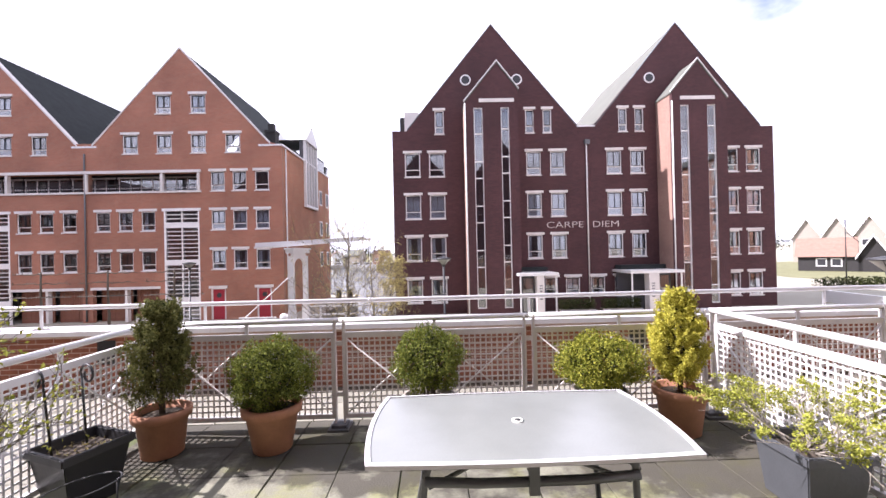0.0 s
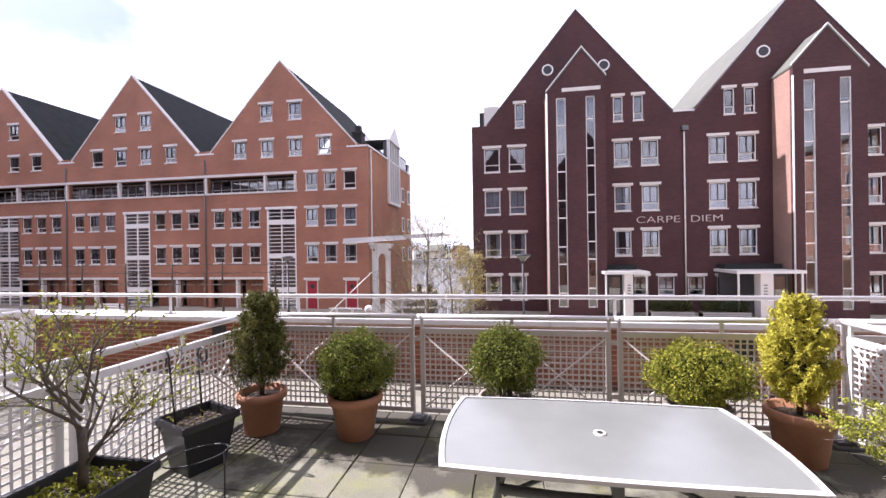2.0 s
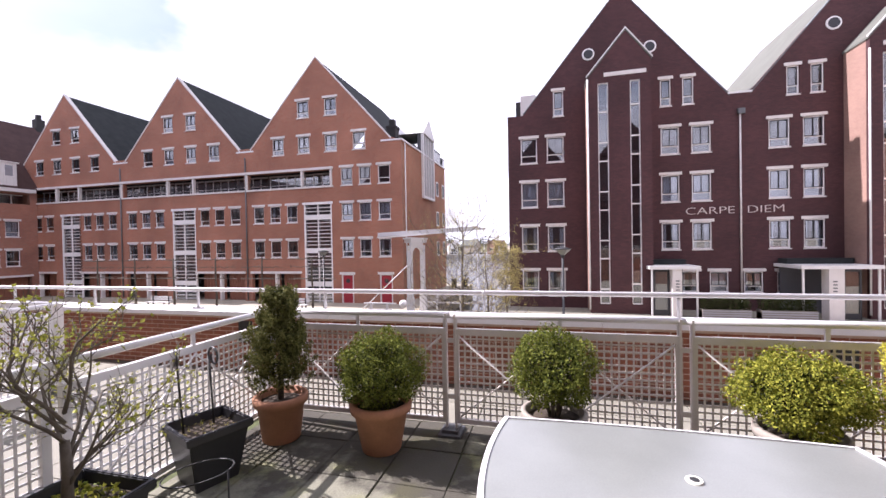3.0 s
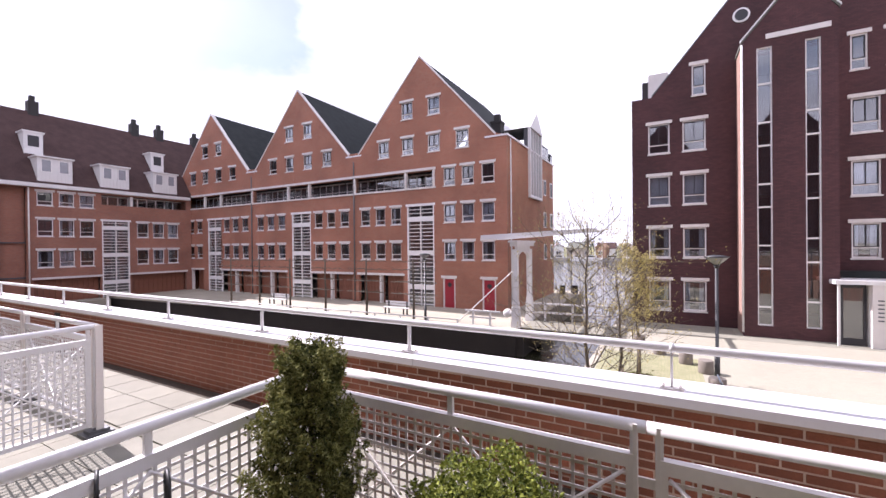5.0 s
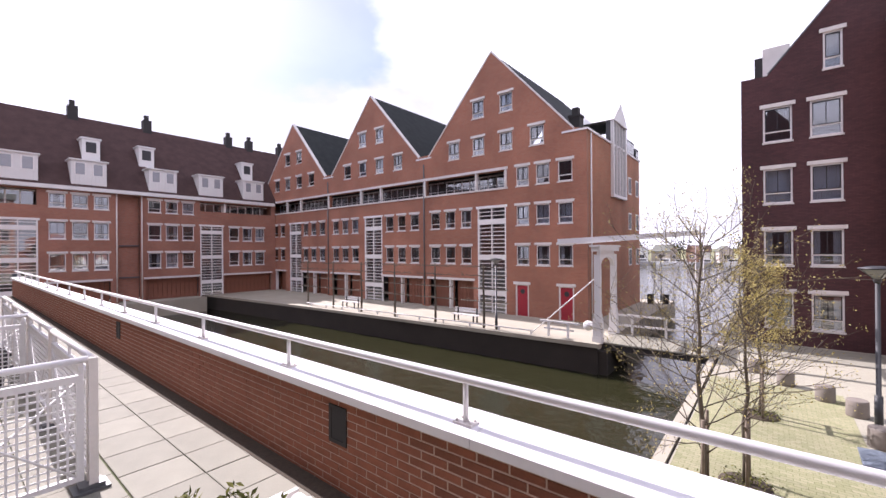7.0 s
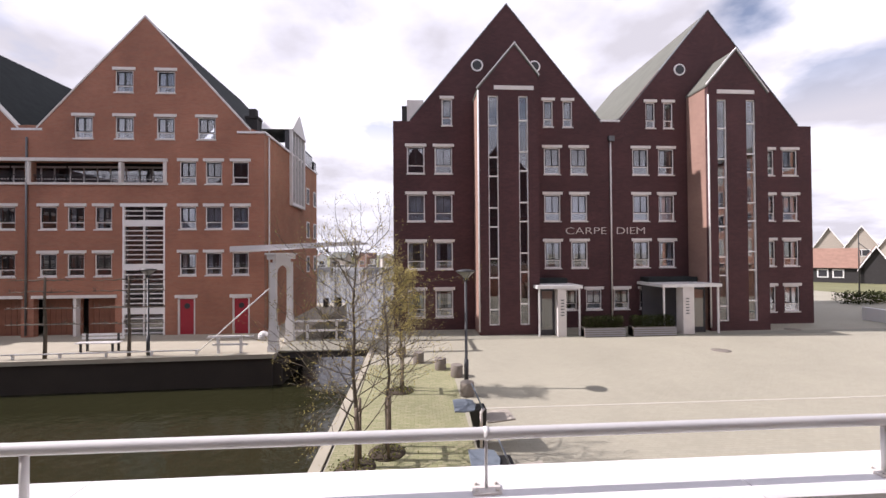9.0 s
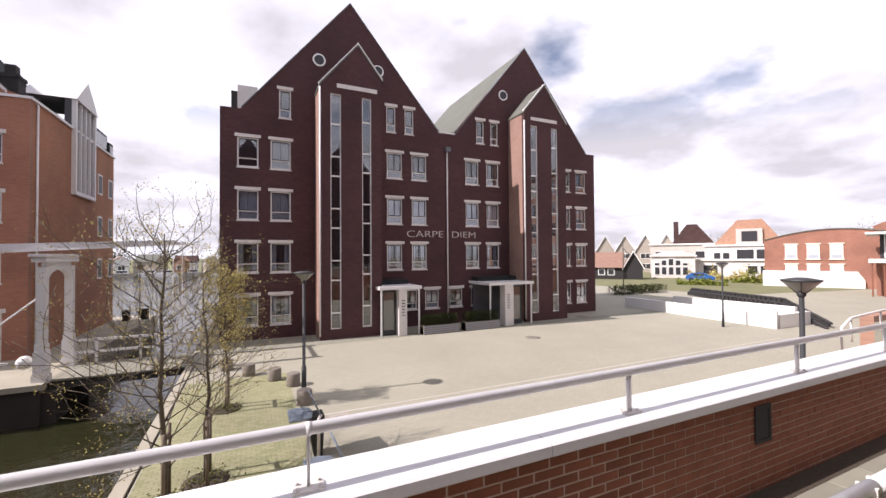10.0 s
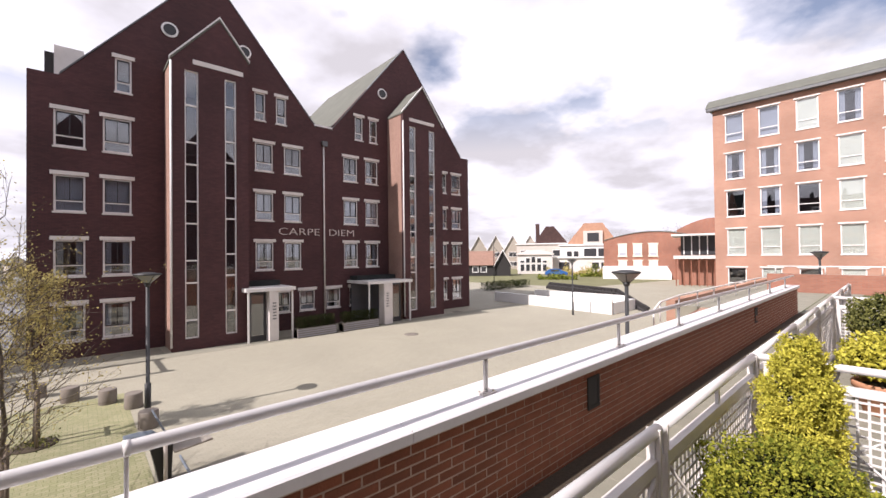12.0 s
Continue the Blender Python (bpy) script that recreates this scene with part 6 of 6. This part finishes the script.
part("bud_growth", leaves(bmesh.new(), r, [tips[i] for i in r.integers(0, len(tips), 1300)], 0.024), "leaf_spring", lp)
hoop = empty("plant_support", -1.72 + TX, 3.1, 0, "thin bent wire plant support", "plant support")
part("ring", tube(bmesh.new(), [(0.22 * math.cos(a), 0.16 * math.sin(a), 0.34 + 0.04 * math.cos(a)) for a in (2 * math.pi * k / 22 for k in range(23))], 0.005, 6), "iron", hoop)
part("leg", tube(bmesh.new(), [(0.22, 0, 0.38), (0.2, 0.02, 0.0)], 0.005, 6), "iron", hoop)

rp = empty("potted_shrub", 2.86 + TX, 3.24, 0, "spreading light green shrub in a dark grey square tub", "potted plant")
square_pot(rp, 0.23, 0.17, 0.40, "greypot")
r = np.random.default_rng(33)
br, tips = bmesh.new(), []
for k in range(16):
    a = k * 0.9
    limb(br, r, (0.05 * math.cos(a), 0.05 * math.sin(a), 0.34), (math.cos(a), math.sin(a), 0.38), 0.36, 0.007, 2, tips)
part("branch_growth", br, "barkgrey", rp)
top = [t for t in tips if 0.42 < t.z < 0.84 and math.hypot(t.x, t.y) > 0.18 and t.x < 0.75]
pts = []
for i in r.integers(0, len(top), 230):
    c, out = np.array(top[i]), np.array((top[i].x, top[i].y, 0.1))
    out /= np.linalg.norm(out)
    s = r.uniform(0, 1, (60, 1))
    pts.extend((c + out * s * 0.09 + r.normal(scale=0.018, size=(60, 3)) * (1.2 - s)).tolist())
part("foliage", leaves(bmesh.new(), r, pts, 0.016), "leaf_spring", rp)

# table
tb = empty("garden_table", 0.84, 2.91, 0, "white-rimmed garden table with a frosted glass top on grey steel legs", "table")


def table_outline(hx, hy, n=10, bulge=0.045):
    pts = []
    for k in range(n):
        u = -1 + 2 * k / n
        pts.append((u * hx, -hy - bulge * 0.5 * (1 - u * u)))
    for k in range(n):
        u = -1 + 2 * k / n
        pts.append((hx + bulge * (1 - u * u), u * hy))
    for k in range(n):
        u = 1 - 2 * k / n
        pts.append((u * hx, hy + bulge * 0.5 * (1 - u * u)))
    for k in range(n):
        u = 1 - 2 * k / n
        pts.append((-hx - bulge * (1 - u * u), u * hy))
    return pts


out_, in_ = table_outline(0.785, 0.44), table_outline(0.762, 0.418)
bm = bmesh.new()
v = [[bm.verts.new((*p, z)) for p in o] for o, z in ((out_, 0.718), (out_, 0.738), (in_, 0.742), (in_, 0.718))]
for a, b in zip(v, v[1:] + v[:1]):
    for k in range(len(a)):
        bm.faces.new((a[k], a[(k + 1) % len(a)], b[(k + 1) % len(a)], b[k]))
part("rim", bm, "paint", tb)
bm = bmesh.new()
prism(bm, in_, 0.725, 0.735, "z")
part("glass_top", bm, "frosted", tb, "frosted glass pane")
part("parasol_collar", lathe(bmesh.new(), [(0.032, 0.72), (0.032, 0.741), (0.026, 0.742), (0.02, 0.741)], 20), "blind", tb)
part("parasol_plug", lathe(bmesh.new(), [(0.018, 0.735), (0.018, 0.743), (0.01, 0.7435)], 16), "iron", tb)
for x in (-0.52, 0.52):
    for s in (-1, 1):
        part("leg", tube(bmesh.new(), [(x * 0.95, s * 0.36, 0.70), (x, s * 0.30, 0.58), (x * 1.05, s * 0.27, 0.3), (x * 1.15, s * 0.36, 0.015)], 0.017, 10), "grayiron", tb)
    part("end_bar", tube(bmesh.new(), [(x, -0.33, 0.62), (x, 0.33, 0.62)], 0.015, 10), "grayiron", tb)
for s in (-1, 1):
    part("stretcher", tube(bmesh.new(), [(-0.52, s * 0.34, 0.60), (-0.25, s * 0.34, 0.585), (0.25, s * 0.34, 0.585), (0.52, s * 0.34, 0.60)], 0.024, 10), "grayiron", tb)
part("brace", tube(bmesh.new(), [(-0.5, 0.3, 0.55), (0, 0, 0.62), (0.5, 0.3, 0.55)], 0.012, 8), "grayiron", tb)
part("brace", tube(bmesh.new(), [(-0.5, -0.3, 0.55), (0, 0, 0.62), (0.5, -0.3, 0.55)], 0.012, 8), "grayiron", tb)
for s in (-1, 1):
    part("bracket", B((-0.025, 0.025, s * 0.37 - 0.012, s * 0.37 + 0.012, 0.54, 0.70)), "grayiron", tb)
    part("stretcher", tube(bmesh.new(), [(0, 0, 0.63), (0, s * 0.36, 0.60)], 0.012, 8), "grayiron", tb)
part("hub", lathe(bmesh.new(), [(0.035, 0.56), (0.035, 0.68), (0.02, 0.70)], 16), "grayiron", tb)

# neighbouring terrace
potted_ball(7.65, 4.05, 0.26, 0.18, 0.5, 0.38, 0.36, 0.85, "leaf_boxdark", "dark green shrub in a pot on the next terrace", 4000, seed=6, size=0.04)
potted_ball(6.1, 4.0, 0.3, 0.2, 0.35, 0.42, 0.24, 0.62, "leaf_yellow", "golden bush in a pot on the next terrace", 4000, seed=7, size=0.045)
st = bmesh.new()
lathe(st, [(0.14, 0), (0.13, 0.08), (0.1, 0.2), (0.12, 0.3), (0.06, 0.38), (0.075, 0.45), (0.03, 0.53)], 16)
sg = new("garden_statue", mesh_of("garden_statue", st, "stone"))
sg.location = (5.0, 3.9, 0.0)
tagged(sg, "small pale stone garden statue", "statue")
tub = empty("planter_tub", -9.70, 4.20, 0, "black square planter on the neighbouring terrace", "planter")
square_pot(tub, 0.3, 0.22, 0.5)


# ---- tiles and bricks ----
# terrace tiles, half a metre square, with mossy joints
structure("tile_bed", B((-27.4, 23.0, -1.2, 5.86, -0.058, -0.018)), "moss", "mossy sand bed between the tiles")
bm = bmesh.new()
box(bm, 0.004, 0.496, 0.004, 0.496, -0.045, 0.0)
bmesh.ops.bevel(bm, geom=[e for e in bm.edges if all(v.co.z > -0.01 for v in e.verts)], offset=0.004, segments=1, affect="EDGES")
# dark strip paints the parapet's shadow on the walk, together with grime
structure("gutter_strip", B((-27.4, 15.0, 5.69, 5.857, -0.018, 0.002)), "soil", "dark dirty strip along the foot of the parapet")
tile_me = mesh_of("tile", bm, "tile")
wtile_me = tile_me.copy()
wtile_me.materials.clear()
wtile_me.materials.append(M["walktile"])
terrace = empty("terrace_floor", 0, 0, 0)
tagged(terrace, "worn grey concrete tiles with moss in the joints", kind="structure")
walkway = empty("walkway_floor", 0, 0, 0)
tagged(walkway, "pale grey concrete walkway tiles", kind="structure")
r = np.random.default_rng(2)
for i in range(-6, 8):
    for j in range(-3, 10):
        if i * 0.5 + 0.4 < -2.45 or i * 0.5 + 0.1 > 3.3:
            continue
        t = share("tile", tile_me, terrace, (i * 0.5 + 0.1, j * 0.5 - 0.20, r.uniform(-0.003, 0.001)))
        t.rotation_euler = (r.normal() * 0.003, r.normal() * 0.003, r.normal() * 0.004)
for i in range(-20, 28):
    for j in range(2):
        share("tile", wtile_me, walkway, (i * 0.5 + 0.12, 4.81 + j * 0.5, r.uniform(-0.003, 0.0)))
rest = bmesh.new()
for i in range(-54, 46):
    if -20 <= i < 28:
        continue
    for j in range(2):
        box(rest, i * 0.5 + 0.124, i * 0.5 + 0.616, 4.814 + j * 0.5, 5.306 + j * 0.5, -0.045, -0.002)
for i in range(-54, 30):
    x = i * 0.5
    if -2.9 < x < 3.1:
        continue
    for j in range(-3, 10):
        y = j * 0.5 - 0.20
        box(rest, x + 0.004, x + 0.496, y + 0.004, y + 0.496, -0.045, -0.002)
part("tiles", rest, "walktile", walkway, kind="stuff")

# parapet bricks: whole ones near the walk as objects, the rest joined
courses = empty("parapet_bricks", 0, 0, 0)
tagged(courses, "orange-red facing bricks of the parapet", kind="structure")
bm = bmesh.new()
box(bm, 0, 0.208, 0, 0.05, 0, 0.051)
bmesh.ops.bevel(bm, geom=bm.edges[:], offset=0.0025, segments=1, affect="EDGES")
brick_me = mesh_of("brick", bm, "brick")
rest = bmesh.new()
r = np.random.default_rng(9)
for row in range(12):
    z = -0.035 + row * 0.0625
    x = PX0 + (0.11 if row % 2 else 0.0)
    while x < PX1 - 0.2:
        y = 5.858 + r.uniform(-0.0015, 0.0015)
        if (-3.0 < x < 1.6 and row > 0):
            share("brick", brick_me, courses, (x, y, z))
        else:
            box(rest, x, x + 0.208, y, y + 0.04, z, z + 0.051)
        x += 0.22
part("bricks", rest, "brick", courses, kind="stuff")
